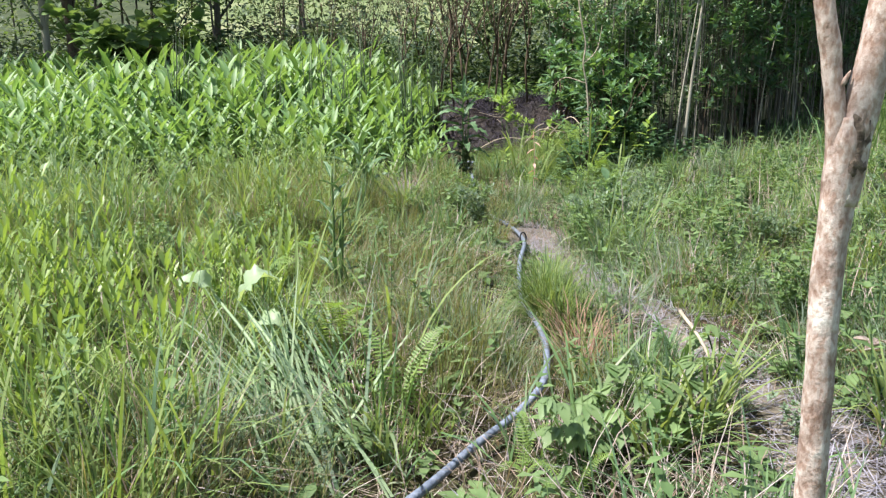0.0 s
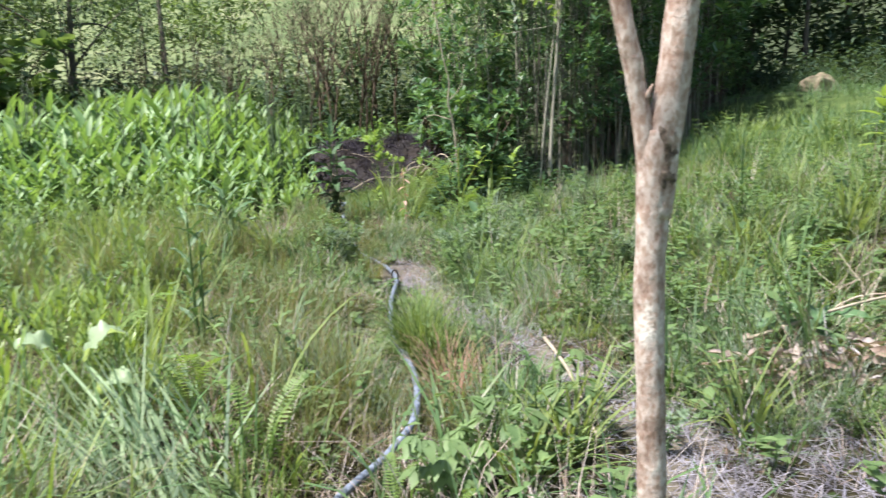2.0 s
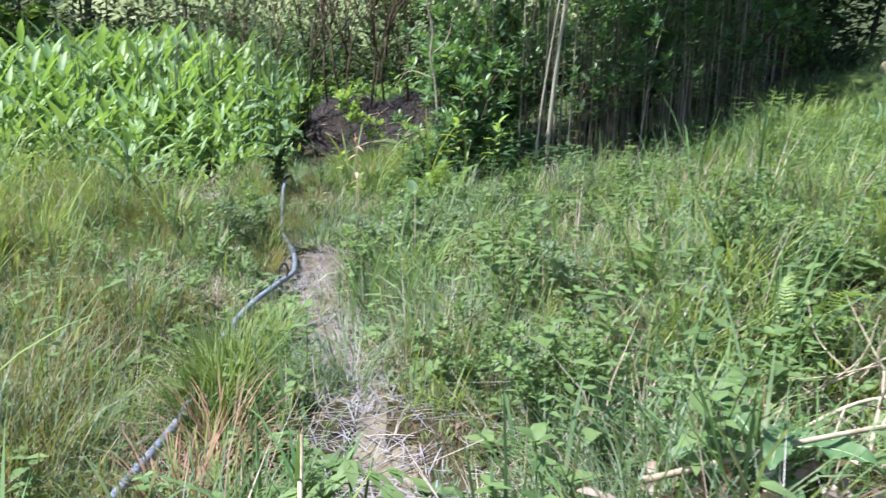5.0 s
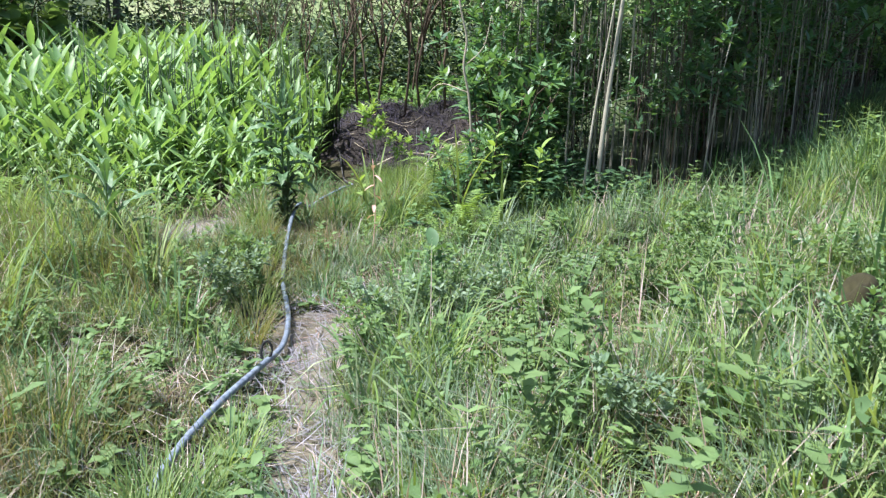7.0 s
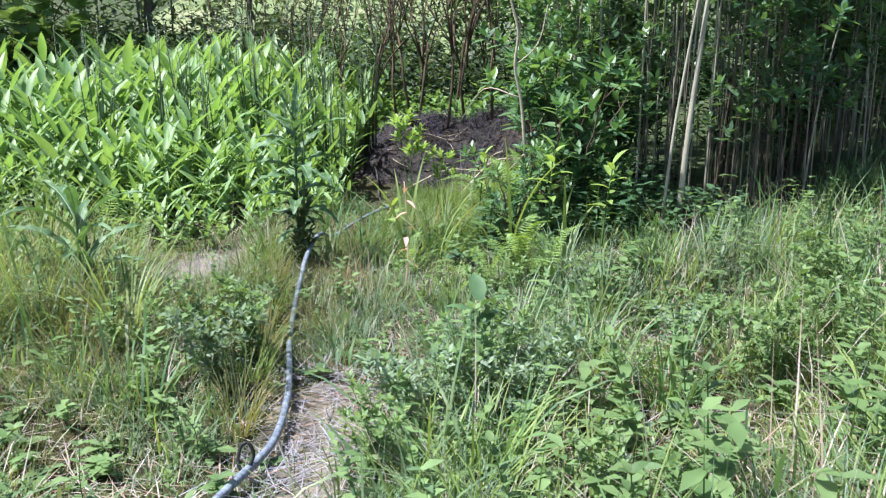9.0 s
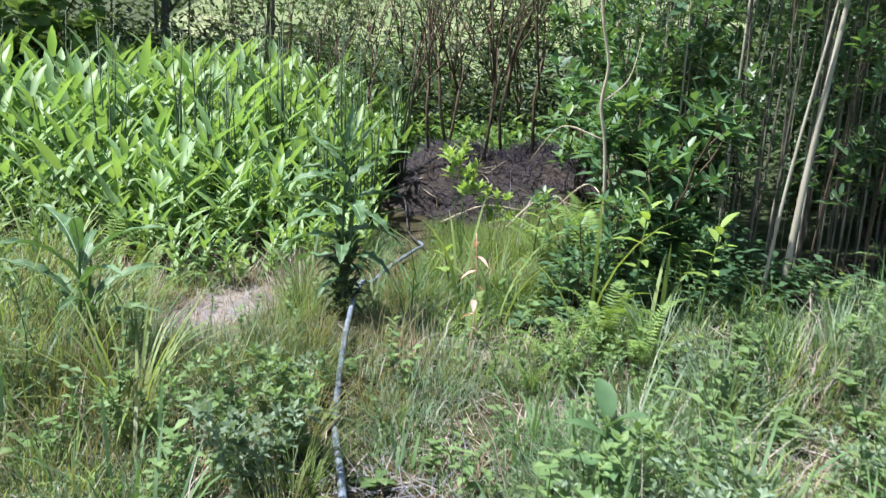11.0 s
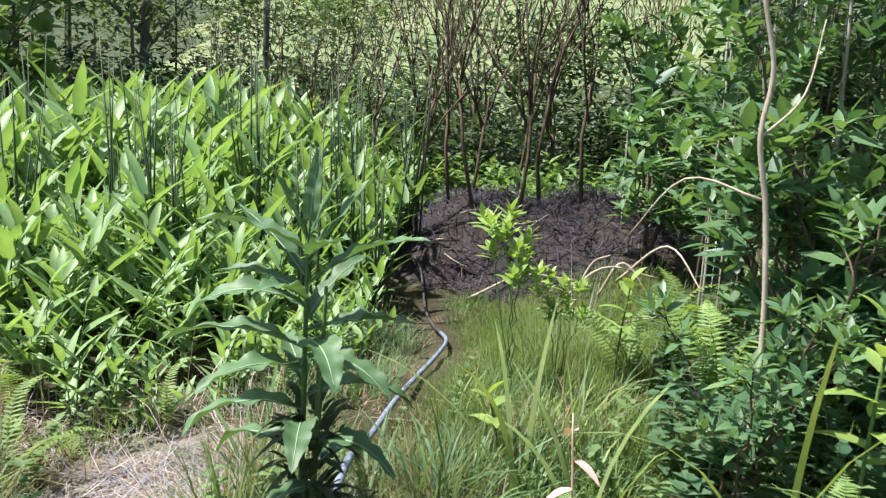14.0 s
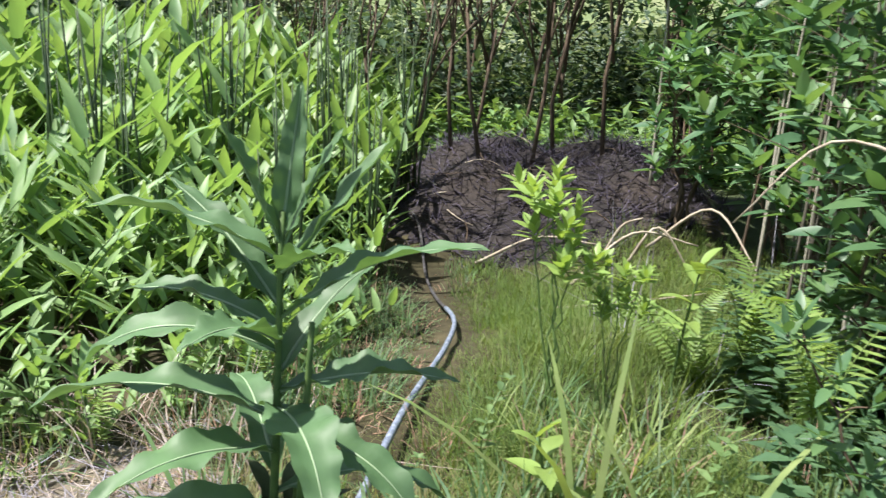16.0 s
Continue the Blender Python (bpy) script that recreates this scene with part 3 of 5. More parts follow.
tufts("mound_sward", SWARD, 1900, (.36, 2.7, 8.4, 12.5), 20, .16, .0042, .6, .9, lambda x, y: np.clip(off_pipe(x, y) * 6 - .4, 0, 1), "short dense yellow-green sward before the mound", .09, 2)
# dark leaf colour here replaces the shade of the bushes above
weed_stuff("mound_herbs", SHRUB, 850, (1.05, 2.9, 8.5, 11.2), lambda x, y: np.clip((x - 1.12 - .22 * (y - 8.8)) * 2.4, 0, 1), "low herbs under the bushes, shade put into their dark green", (.12, .36), (.045, .075), 6)
tufts("arching_straw", GREYSTRAW, 40, (.9, 2.0, 9.2, 11.2), 3, .6, .005, .8, .5, lambda x, y: x * 0 + 1.0, "thin pale arching straws before the mound", .04)
tufts("bank_grass", GRASS, 420, (-.75, .35, 9.7, 12.3), 18, .24, .006, .5, 1.0, lambda x, y: np.clip(off_pipe(x, y) * 5 - .2, 0, 1), "low grass between the leafy bed and the pipe", .1)
tufts("bank_straw", RUST, 160, (-.75, .3, 9.5, 12.3), 14, .2, .005, 1.0, .6, lambda x, y: x * 0 + 1.0, "brown withered straw between the bed and the pipe", .12)
tufts("lime_grass", LIME, 2000, (-5.0, 6.0, 1.5, 9.6), 21, .38, .0085, .4, 1.0, lambda x, y: open_land(x, y) * ((noise2(x, y, 1.1, 7) > .5) | (x > 1.7) | (x < -.8)), "bright yellow-green grass tussocks", .09)
weed_stuff("slope_herbs", WEED, 380, (1.6, 6.5, 3.0, 9.5), lambda x, y: open_land(x, y) * (noise2(x, y, 1.8, 5) > .4), "leafy herbs on the slope", (.2, .45), (.04, .07), 6)

# ---- young forked tree ----
def forked_tree(x, y):
    z = float(lie(x, y))
    t = thing("young_tree", "young forked tree with pale mottled pinkish bark", "tree", at=pose(x, y, z))

    def limb(pts, radii, k=9, n=16, seed=0):
        P = spline(pts, k)
        r = np.interp(np.linspace(0, 1, len(P)), np.linspace(0, 1, len(radii)), radii)
        V, T = tube(P, r, n)
        V = np.array([v + 0.0022 * np.array(noise.noise_vector(Vector(v) * 26 + Vector((seed, 0, 0)))) for v in V])
        return Geo().add(V, T)

    part("trunk", limb([(.0, .0, -.06), (.006, .0, .35), (.004, .0, .75), (-.004, .0, 1.05), (.0, .0, 1.24), (.004, 0, 1.31)], [.032, .0265, .0245, .0235, .023, .0235, .025, .027, .022], 14, 18), BARK, t)
    a = part("limb", limb([(-.006, 0, 1.20), (-.014, .0, 1.29), (-.026, .004, 1.37), (-.060, .01, 1.53), (-.13, .04, 1.85), (-.24, .10, 2.4), (-.33, .2, 3.2)], [.017, .016, .0145, .0148, .0145, .0138, .0125, .010], 9, 16, 3), BARK, t)
    b = part("limb", limb([(.004, 0, 1.18), (.012, 0, 1.28), (.024, -.004, 1.37), (.042, -.01, 1.53), (.085, -.02, 1.85), (.16, 0, 2.4), (.30, .1, 3.3)], [.024, .026, .0255, .024, .0235, .022, .018, .012], 9, 16, 5), BARK, t)
    part("stub", Geo().add(*tube([(-.024, -.002, 1.348), (-.014, -.007, 1.362), (-.009, -.009, 1.374), (-.007, -.009, 1.378)], [.0055, .0042, .0026, .0008], 8)), BARK, a, "broken pale twig stub")
    k = Geo()
    for cx, cz, rx, rz, sd in ((.013, 1.290, .0185, .052, 0), (.008, 1.245, .019, .030, 4)):
        bm = bmesh.new()
        bmesh.ops.create_icosphere(bm, subdivisions=3, radius=1)
        V = np.array([np.array((cx, -.011, cz)) + np.array((v.co.x * rx, v.co.y * .0175, v.co.z * rz)) * (1 + .22 * noise.noise(v.co * 2.2 + Vector((sd, 0, 0))) + .12 * noise.noise(v.co * 7)) for v in bm.verts])
        k.add(V, [[v.index for v in f.verts] for f in bm.faces])
        bm.free()
    part("knot", k, KNOT, t, "dark rough bark knot below the fork")
    for br, tip in ((a, (-.33, .2, 3.2)), (b, (.30, .1, 3.3))):
        n = 260
        c = np.array(tip) + RNG.normal(0, 1, (n, 3)) * (.5, .5, .4) + (0, 0, .4)
        part("crown", Geo().add(*leaves(c, RNG.normal(0, 1, (n, 3)), RNG.uniform(.08, .14, n), RNG.uniform(.035, .055, n), .2, .2, 3)), SHRUB, br)


forked_tree(.63, 1.165)

# ---- pipe ----
def pipe_line():
    up = [.06] * 2 + [.08] * 3 + [.11, .10, .03, .06, .06, .06, .06, .05, .04, .04, .07, .12, .13, .08, .06, .05, .05, .04, .03, .01, -.01, -.02]
    P = spline([(x, y, float(lie(x, y)) + u) for (x, y), u in zip(PIPE_XY, up)], 10)
    t = thing("water_pipe", "blue-grey plastic water pipe snaking through the grass", "pipe")
    R = np.linspace(.0165, .0115, len(P))
    cut = int(np.argmax(P[:, 1] > 11.35))
    part("hose", Geo().add(*tube(P[:cut + 1], R[:cut + 1], 10)), PIPE, t)
    part("hose", Geo().add(*tube(P[cut:], R[cut:] * .8, 10)), MUDPIPE, t, "mud-caked end of the pipe on the mound")
    loop = spline([(.575, 5.80, .05), (.555, 5.81, .08), (.56, 5.83, .13), (.585, 5.835, .14), (.60, 5.83, .10), (.585, 5.81, .06)], 6)
    loop[:, 2] += float(lie(.6, 5.83))
    part("tie", Geo().add(*tube(loop, .006, 6)), BLACK, t, "black rubber tie looped round the pipe")


pipe_line()

# ---- lance-leaved bed ----
def ginger_variant(seed):
    """Stems and leaves of one plant, each a mesh of its own, and both joined."""
    r = np.random.default_rng(seed)
    stems, lvs, all_s, all_l = [], [], Geo(), Geo()
    for s in range(3):
        h = r.uniform(.55, 1.05)
        b = np.array([r.normal(0, .06), r.normal(0, .06), -.03])
        tilt = r.normal(0, .3, 2)
        P = np.array([b + np.array([tilt[0] * f * f * h, tilt[1] * f * f * h, h * f]) for f in np.linspace(0, 1, 5)])
        st = tube(P, np.linspace(.009, .004, 5), 5)
        stems.append(Geo().add(*st).mesh("stem"))
        all_s.add(*st)
        k = 8
        f = np.linspace(.2, 1.0, k)
        a = r.uniform(0, 6.28) + np.arange(k) * np.pi + r.normal(0, .25, k)
        base = np.stack([np.interp(f, np.linspace(0, 1, 5), P[:, i]) for i in range(3)], 1)
        d = np.stack([np.cos(a), np.sin(a), .75 + .8 * f ** 3 + r.normal(0, .22, k)], 1)
        L, W, dr = r.uniform(.34, .50, k), r.uniform(.078, .108, k), r.uniform(.05, .35, k)
        for q in range(k):
            lf = leaves(base[q:q + 1], d[q:q + 1], L[q:q + 1], W[q:q + 1], dr[q:q + 1], .4, 5, r.normal(0, .3, 1), True)
            lvs.append(Geo().add(*lf).mesh("leaf"))
            all_l.add(*leaves(base[q:q + 1], d[q:q + 1], L[q:q + 1], W[q:q + 1], dr[q:q + 1], .4, 3, None, True))
    return stems, lvs, all_s.mesh("stem"), all_l.mesh("leaf")


def ginger_bed():
    kinds = [ginger_variant(s) for s in range(6)]
    spots, taken = [], set()
    for _ in range(9000):
        x, y = RNG.uniform(-9.5, .0), RNG.uniform(9.4, 17.5)
        front = 9.75 + .25 * math.sin(x * 2.1) + (.35 * (x + 1.0) if x > -1 else 0) - .22 * max(0, -2.5 - x)
        if y < front or (x + 5.4) ** 2 + (y - 14.7) ** 2 < .5 or x > -.05 - .10 * (y - 9.5) or x < -1.5 - .62 * y * .9 + 1.0 or (int(x // .26), int(y // .26)) in taken:
            continue
        taken.add((int(x // .26), int(y // .26)))
        spots.append((x, y))
    spots.sort(key=lambda p: p[1] + .15 * abs(p[0] + 1.5))
    rest_s, rest_l = Geo(), Geo()
    for i, (x, y) in enumerate(spots):
        stems, lvs, st, lf = kinds[i % 6]
        m = spot(x, y, RNG.uniform(0, 360), RNG.uniform(.62, 1.1) * min(1.2, .62 + .2 * (y - 9.5)) * (1.05 - .035 * abs(x + 3.2)) * min(1, .55 + .3 * max(0, -.1 - x)))
        if i < 300:
            t = thing("ginger_plant", "bright green lance-leaved plant in a dense bed", "plant", "plants of the leafy bed", at=m)
            if i < 90:
                for me in stems:
                    part("stem", me, STEMG, t)
                for me in lvs:
                    part("leaf", me, GINGER, t)
            else:
                for me in stems:
                    part("stem", me, STEMG, t)
                tagged(part("foliage", lf, GINGER, t), kind="stuff")
        else:
            M = np.array(m)
            for me, g in ((st, rest_s), (lf, rest_l)):
                V = np.zeros(len(me.vertices) * 3, np.float32)
                me.vertices.foreach_get("co", V)
                T = np.zeros(len(me.loops), np.int32)
                me.loops.foreach_get("vertex_index", T)
                g.add(V.reshape(-1, 3) @ M[:3, :3].T + M[:3, 3], T)
    bed = thing("leafy_bed", "dense bed of bright green lance-leaved plants", "plants", kind="stuff")
    tagged(part("stems", rest_s, STEMG, bed), kind="stuff")
    tagged(part("foliage", rest_l, GINGER, bed), kind="stuff")


ginger_bed()

# ---- shrubs and saplings ----
def rosette(lf, at, axis_dir, n, L, W, r, spread=1.0, droop=.25, fold=.25, rows=4):
    """A whorl of leaves at a shoot's tip."""
    a = np.arange(n) * 2.4 + r.uniform(0, 6)
    ax = np.asarray(axis_dir, float) / np.linalg.norm(axis_dir)
    u = np.cross(ax, (.3, 1, .1))
    u /= np.linalg.norm(u)
    w = np.cross(ax, u)
    f = np.linspace(0, 1, n)
    el = spread * (1.0 - .75 * f)
    d = np.cos(a)[:, None] * u * np.sin(el + .3)[:, None] + np.sin(a)[:, None] * w * np.sin(el + .3)[:, None] + ax * np.cos(el + .3)[:, None]
    base = np.asarray(at) + ax * (f[:, None] * L * .55 - L * .4)
    s = L * r.uniform(.75, 1.1, n) * (1 - .35 * f)
    lf.add(*leaves(base, d, s, s * W, droop, fold, rows, r.normal(0, .25, n)))


def shrub_meshes(seed, h, shoots, L, W, n=9, wood=.009, spread=1.0, lean=.35, base_leaf=.2, rows=4, sides=5):
    """A bush of woody shoots, each with whorls of leaves along it: wood and foliage meshes."""
    r = np.random.default_rng(seed)
    wood_g, lf = Geo(), Geo()
    for s in range(shoots):
        a, out = r.uniform(0, 6.283), r.uniform(.1, lean) * h
        hh = h * r.uniform(.6, 1.0)
        P = spline([(r.normal(0, .03), r.normal(0, .03), -.04), (.35 * out * np.cos(a), .35 * out * np.sin(a), .45 * hh), (out * np.cos(a), out * np.sin(a), hh)], 6)
        P[1:] += r.normal(0, .012, (len(P) - 1, 3))
        wood_g.add(*tube(P, np.linspace(wood, wood * .35, len(P)), sides))
        rosette(lf, P[-1], P[-1] - P[-3], n, L, W, r, spread, .12, .25, rows)
        for k in range(3, len(P) - 1):
            if r.random() < .8 and P[k][2] > base_leaf * h:
                b = r.uniform(0, 6.283)
                q = P[k] + np.array([np.cos(b), np.sin(b), .55]) * h * r.uniform(.07, .16)
                wood_g.add(*tube([P[k], (P[k] + q) / 2 + (0, 0, .01), q], [wood * .45, wood * .35, wood * .25], 4))
                rosette(lf, q, q - P[k] + (0, 0, .15), n - 2, L * .9, W, r, spread, .12, .25, rows)
    return wood_g.mesh("wood"), lf.mesh("foliage")


def place_shrub(name, meshes, wood_mat, leaf_material, x, y, turn, size, label, category="shrub", group=""):
    t = thing(name, label, category, group, at=spot(x, y, turn, size))
    part("stem", meshes[0], wood_mat, t)
    part("foliage", meshes[1], leaf_material, t)
    return t


def sapling_meshes(seed, h, rad, leafy, L=.10, low=.35, rows=2):
    r = np.random.default_rng(seed)
    w, tw, lf = Geo(), Geo(), Geo()
    bend = r.normal(0, .12, 2)
    P = spline([(0, 0, -.06), (bend[0] * .3, bend[1] * .3, h * .35), (bend[0], bend[1], h * .7), (bend[0] * 2.2, bend[1] * 2.2, h)], 6)
    w.add(*tube(P, np.linspace(rad, rad * .35, len(P)), 7))
    for k in range(leafy):
        f = r.uniform(low, 1)
        p = np.array([np.interp(f, np.linspace(0, 1, len(P)), P[:, i]) for i in range(3)])
        a = r.uniform(0, 6.283)
        ln = r.uniform(.15, .6)
        q = p + np.array([np.cos(a), np.sin(a), r.uniform(.1, .7)]) * ln
        tw.add(*tube([p, (p + q) / 2 + (0, 0, .02), q], [rad * .3, rad * .22, rad * .12], 4))
        rosette(lf, q, (q - p) * .5 + (0, 0, .3), 8, L, .38, r, 1.1, .1, .25, rows)
        rosette(lf, (p + q) / 2, (q - p) * .5 + (0, 0, .3), 4, L * .8, .38, r, 1.2, .1, .25, rows)
    return w.mesh("trunk"), tw.mesh("twigs"), lf.mesh("foliage")


def thicket():
    bare = [sapling_meshes(40 + i, 3.6 + .25 * i, .0055 + .0015 * (i % 3), 8, .10, .66) for i in range(4)]
    leafy = [sapling_meshes(60 + i, 3.0 + .3 * i, .007, 26, .135, .15) for i in range(5)]
    n = 0
    spots = []
    while n < 250:
        x = RNG.uniform(1.7, 8.8)
        edge = 9.45 + .35 * (x - 2.5) + 1.15 * max(0, x - 4.6)
        y = edge + abs(RNG.normal(0, 1.1)) + (.0 if x > 2.3 else .8)
        if y > 18 or ((x - .95) / 1.35) ** 2 + ((y - 12.7) / 1.25) ** 2 < 1.25:
            continue
        if any((x - a) ** 2 + (y - b) ** 2 < .012 for a, b in spots):
            continue
        spots.append((x, y))
        n += 1
        kind = RNG.random() < .8
        m = bare[n % 4] if kind else leafy[n % 5]
        t = thing("sapling", "slender grey-brown sapling with a bare stem" if kind else "slender leafy dark green sapling", "sapling", "saplings of the thicket",
                  at=spot(x, y, RNG.uniform(0, 360), RNG.uniform(.8, 1.25)))
        part("trunk", m[0], GREYBARK if n % 3 else POLE, t)
        tagged(part("branchwork", m[1], GREYBARK, t), kind="stuff")
        tagged(part("foliage", m[2], (SHRUB, WEED, SHRUB, DARKLEAF)[n % 4], t), kind="stuff")
    stems = [sapling_meshes(240 + i, 3.2 + .3 * i, .004 + .0012 * i, 6, .10, .62) for i in range(4)]
    for k in range(90):
        x = RNG.uniform(2.7, 7.4)
        y = 9.4 + .35 * (x - 2.5) + 1.15 * max(0, x - 4.6) + abs(RNG.normal(0, .8))
        t = thing("bare_sapling", "thin pale grey sapling standing bare in the thicket", "sapling", "saplings of the thicket", at=spot(x, y, RNG.uniform(0, 360), RNG.uniform(.8, 1.2)))
        part("trunk", stems[k % 4][0], GREYBARK if k % 4 else POLE, t)
        tagged(part("foliage", stems[k % 4][2], SHRUB, t), kind="stuff")


thicket()


def pale_pole(x, y, top, rad, label):
    z = float(lie(x, y))
    t = thing("pale_pole_tree", label, "sapling", at=pose(x, y, z))
    dx, dy, h = top
    P = spline([(0, 0, -.05), (dx * .22, dy * .2, h * .3), (dx * .62, dy * .6, h * .65), (dx, dy, h)], 8)
    part("trunk", Geo().add(*tube(P, np.linspace(rad, rad * .45, len(P)), 9)), POLE, t)
    r, lf, tw = np.random.default_rng(int(rad * 1e4)), Geo(), Geo()
    for k in range(9):
        p = P[-1 - k % 7]
        q = p + r.normal(0, 1, 3) * (.28, .28, .12) + (0, 0, .15)
        tw.add(*tube([p, (p + q) / 2, q], [.004, .003, .002], 4))
        rosette(lf, q, q - p, 8, .12, .36, r)
    part("branchwork", tw, POLE, t)
    part("foliage", lf, YOUNG, t, "fresh yellow-green leaf tufts")


pale_pole(2.53, 8.70, (.20, .1, 2.55), .021, "pale straight young trunk at the edge of the thicket")
pale_pole(2.43, 8.72, (.24, .0, 2.35), .011, "thin pale stem leaning beside a young trunk")

LAUREL = [shrub_meshes(11 + i, 1.0, 6, .145, .36, 10, .009, 1.0, .42, .2, 3) for i in range(4)]
for x, y, turn, size, mat, txt in [
    (1.45, 8.70, 10, .76, GLOSSY, "low bush with glossy green rosettes"), (1.74, 9.05, 80, 1.25, GLOSSY, "leafy green bush at the thicket's edge"), (1.9, 9.15, 150, 1.3, SHRUB, "dark green broad-leaved bush"),
    (1.75, 12.6, 40, 1.45, GLOSSY, "rounded bush of pale glossy leaves"), (2.3, 12.3, 200, 1.6, SHRUB, "tall dark broad-leaved bush"), (2.3, 10.6, 300, 1.2, GLOSSY, "green broad-leaved bush under slender saplings"),
    (1.95, 10.0, 20, 1.4, SHRUB, "tall green broad-leaved bush"), (2.6, 11.4, 120, 1.8, SHRUB, "tall dark broad-leaved bush"), (2.15, 11.2, 60, 1.8, SHRUB, "tall green broad-leaved bush"),
    (2.12, 8.9, 60, .6, GLOSSY, "low bush with glossy green rosettes"), (3.5, 11.2, 60, 1.3, SHRUB, "dark green broad-leaved bush"), (1.9, 13.6, 90, 1.75, SHRUB, "tall dark broad-leaved bush"),
    (4.0, 10.9, 10, 1.6, SHRUB, "dark green broad-leaved bush"), (5.2, 11.6, 70, 1.7, SHRUB, "dark green broad-leaved bush"), (6.4, 13.4, 30, 2.0, SHRUB, "dark green broad-leaved bush"),
    (7.6, 15.2, 30, 2.2, SHRUB, "dark green broad-leaved bush")]:
    place_shrub("laurel_bush", LAUREL[int(turn) % 4], TWIG, mat, x, y, turn, size, txt, group="bushes of the thicket's edge")


for i, (x, y, turn, size) in enumerate([(3.9, 10.9, 50, .6), (5.1, 11.5, 150, .7), (6.1, 12.6, 250, .8), (7.3, 14.2, 20, .9), (7.9, 14.6, 220, 1.0)]):
    place_shrub("laurel_bush", LAUREL[i % 4], TWIG, WEED if i % 2 else GLOSSY, x, y, turn, size, "low green bush at the foot of the saplings", group="bushes of the thicket's edge")


def seedling(x, y, h, n, L, mat, label, lean=(0, 0), W=.36, seed=3, low=.38):
    r = np.random.default_rng(seed)
    t = thing("seedling", label, "seedling", at=spot(x, y))
    P = spline([(0, 0, -.03), (lean[0] * .4, lean[1] * .4, h * .5), (lean[0], lean[1], h)], 6)
    part("stem", Geo().add(*tube(P, np.linspace(.007, .004, len(P)), 6)), STEMG, t)
    for k in range(n):
        f = low + (1 - low) * (k + 1) / n
        p = np.array([np.interp(f, np.linspace(0, 1, len(P)), P[:, i]) for i in range(3)])
        a, up = k * 2.4, .15 + 1.2 * f ** 4
        l = L * (1.1 - .35 * abs(f - .75)) * r.uniform(.8, 1.15)
        part("leaf", Geo().add(*leaves(p[None], [(np.cos(a), np.sin(a), up)], l, l * W, .3, .28, 6)), mat, t)


SPRIG = shrub_meshes(33, .98, 4, .125, .36, 12, .006, .9, .16, .62)
place_shrub("seedling", SPRIG, STEMG, YOUNG, .735, 9.62, 20, .95, "young upright seedling with glossy bright leaves", "seedling")
place_shrub("seedling", SPRIG, STEMG, GLOSSY, .92, 9.75, 120, .66, "small glossy seedling beside a taller one", "seedling")
HERB = [shrub_meshes(500 + i, .42, 8, .058, .5, 8, .003, 1.0, .5, .1, 2, 3) for i in range(3)]
for i, (x, y, s) in enumerate([(1.1, 6.1, 1.0), (1.32, 6.35, 1.05), (1.0, 5.85, .8), (1.5, 6.2, .9), (2.4, 6.3, 1.0), (2.7, 6.6, .9), (2.0, 4.7, .85), (1.7, 3.7, .8), (2.9, 7.3, 1.0), (3.3, 6.2, .9), (1.75, 5.4, .8)]):
    place_shrub("herb_clump", HERB[i % 3], STEMG, WEED if i % 3 else PALE, x, y, i * 50, s, "dense clump of small-leaved green herbs", "herbs", "herb clumps in the meadow")
for i in range(26):
    x, y = RNG.uniform(.95, 3.3), RNG.uniform(3.6, 8.3)
    if float(off_track(x, y)) > .3:
        place_shrub("herb_clump", HERB[i % 3], STEMG, (WEED, YOUNG, PALE, WEED)[i % 4], x, y, i * 71, RNG.uniform(.4, .85), "dense clump of small-leaved green herbs", "herbs", "herb clumps in the meadow")
for i, (x, y, s, mat) in enumerate([(.26, 6.5, 1.0, YOUNG), (.1, 6.8, .95, WEED), (.28, 6.85, .85, YOUNG), (.16, 7.2, .75, WEED), (-.2, 6.7, .7, YOUNG), (-.5, 5.9, .6, YOUNG), (-1.5, 5.8, .7, YOUNG),
                                    (.12, 5.35, .55, YOUNG), (-1.9, 5.0, .8, WEED), (1.25, 2.55, .5, WEED), (1.85, 2.35, .45, GLOSSY)]):
    place_shrub("herb_clump", HERB[i % 3], STEMG, mat, x, y, i * 50, s, "bushy clump of yellowish small-leaved weeds", "herbs", "herb clumps in the meadow")
seedling(1.685, 8.42, .70, 10, .16, YOUNG, "seedling with a star of bright yellow-green leaves", (.02, -.03), .34, 8)
seedling(1.31, 6.52, .40, 7, .15, DOCK, "pale green broad-leaved seedling in the grass", (.0, .0), .42, 9)
seedling(1.22, 10.05, .55, 9, .14, YOUNG, "bright seedling beside the dark mound", (.05, -.02), .34, 10)
seedling(2.0, 8.3, .55, 9, .14, YOUNG, "bright seedling at the foot of the bushes", (.05, -.02), .34, 12)
seedling(.7, 9.0, .30, 6, .13, YOUNG, "small bright seedling in the grass", (-.05, -.02), .4, 13)

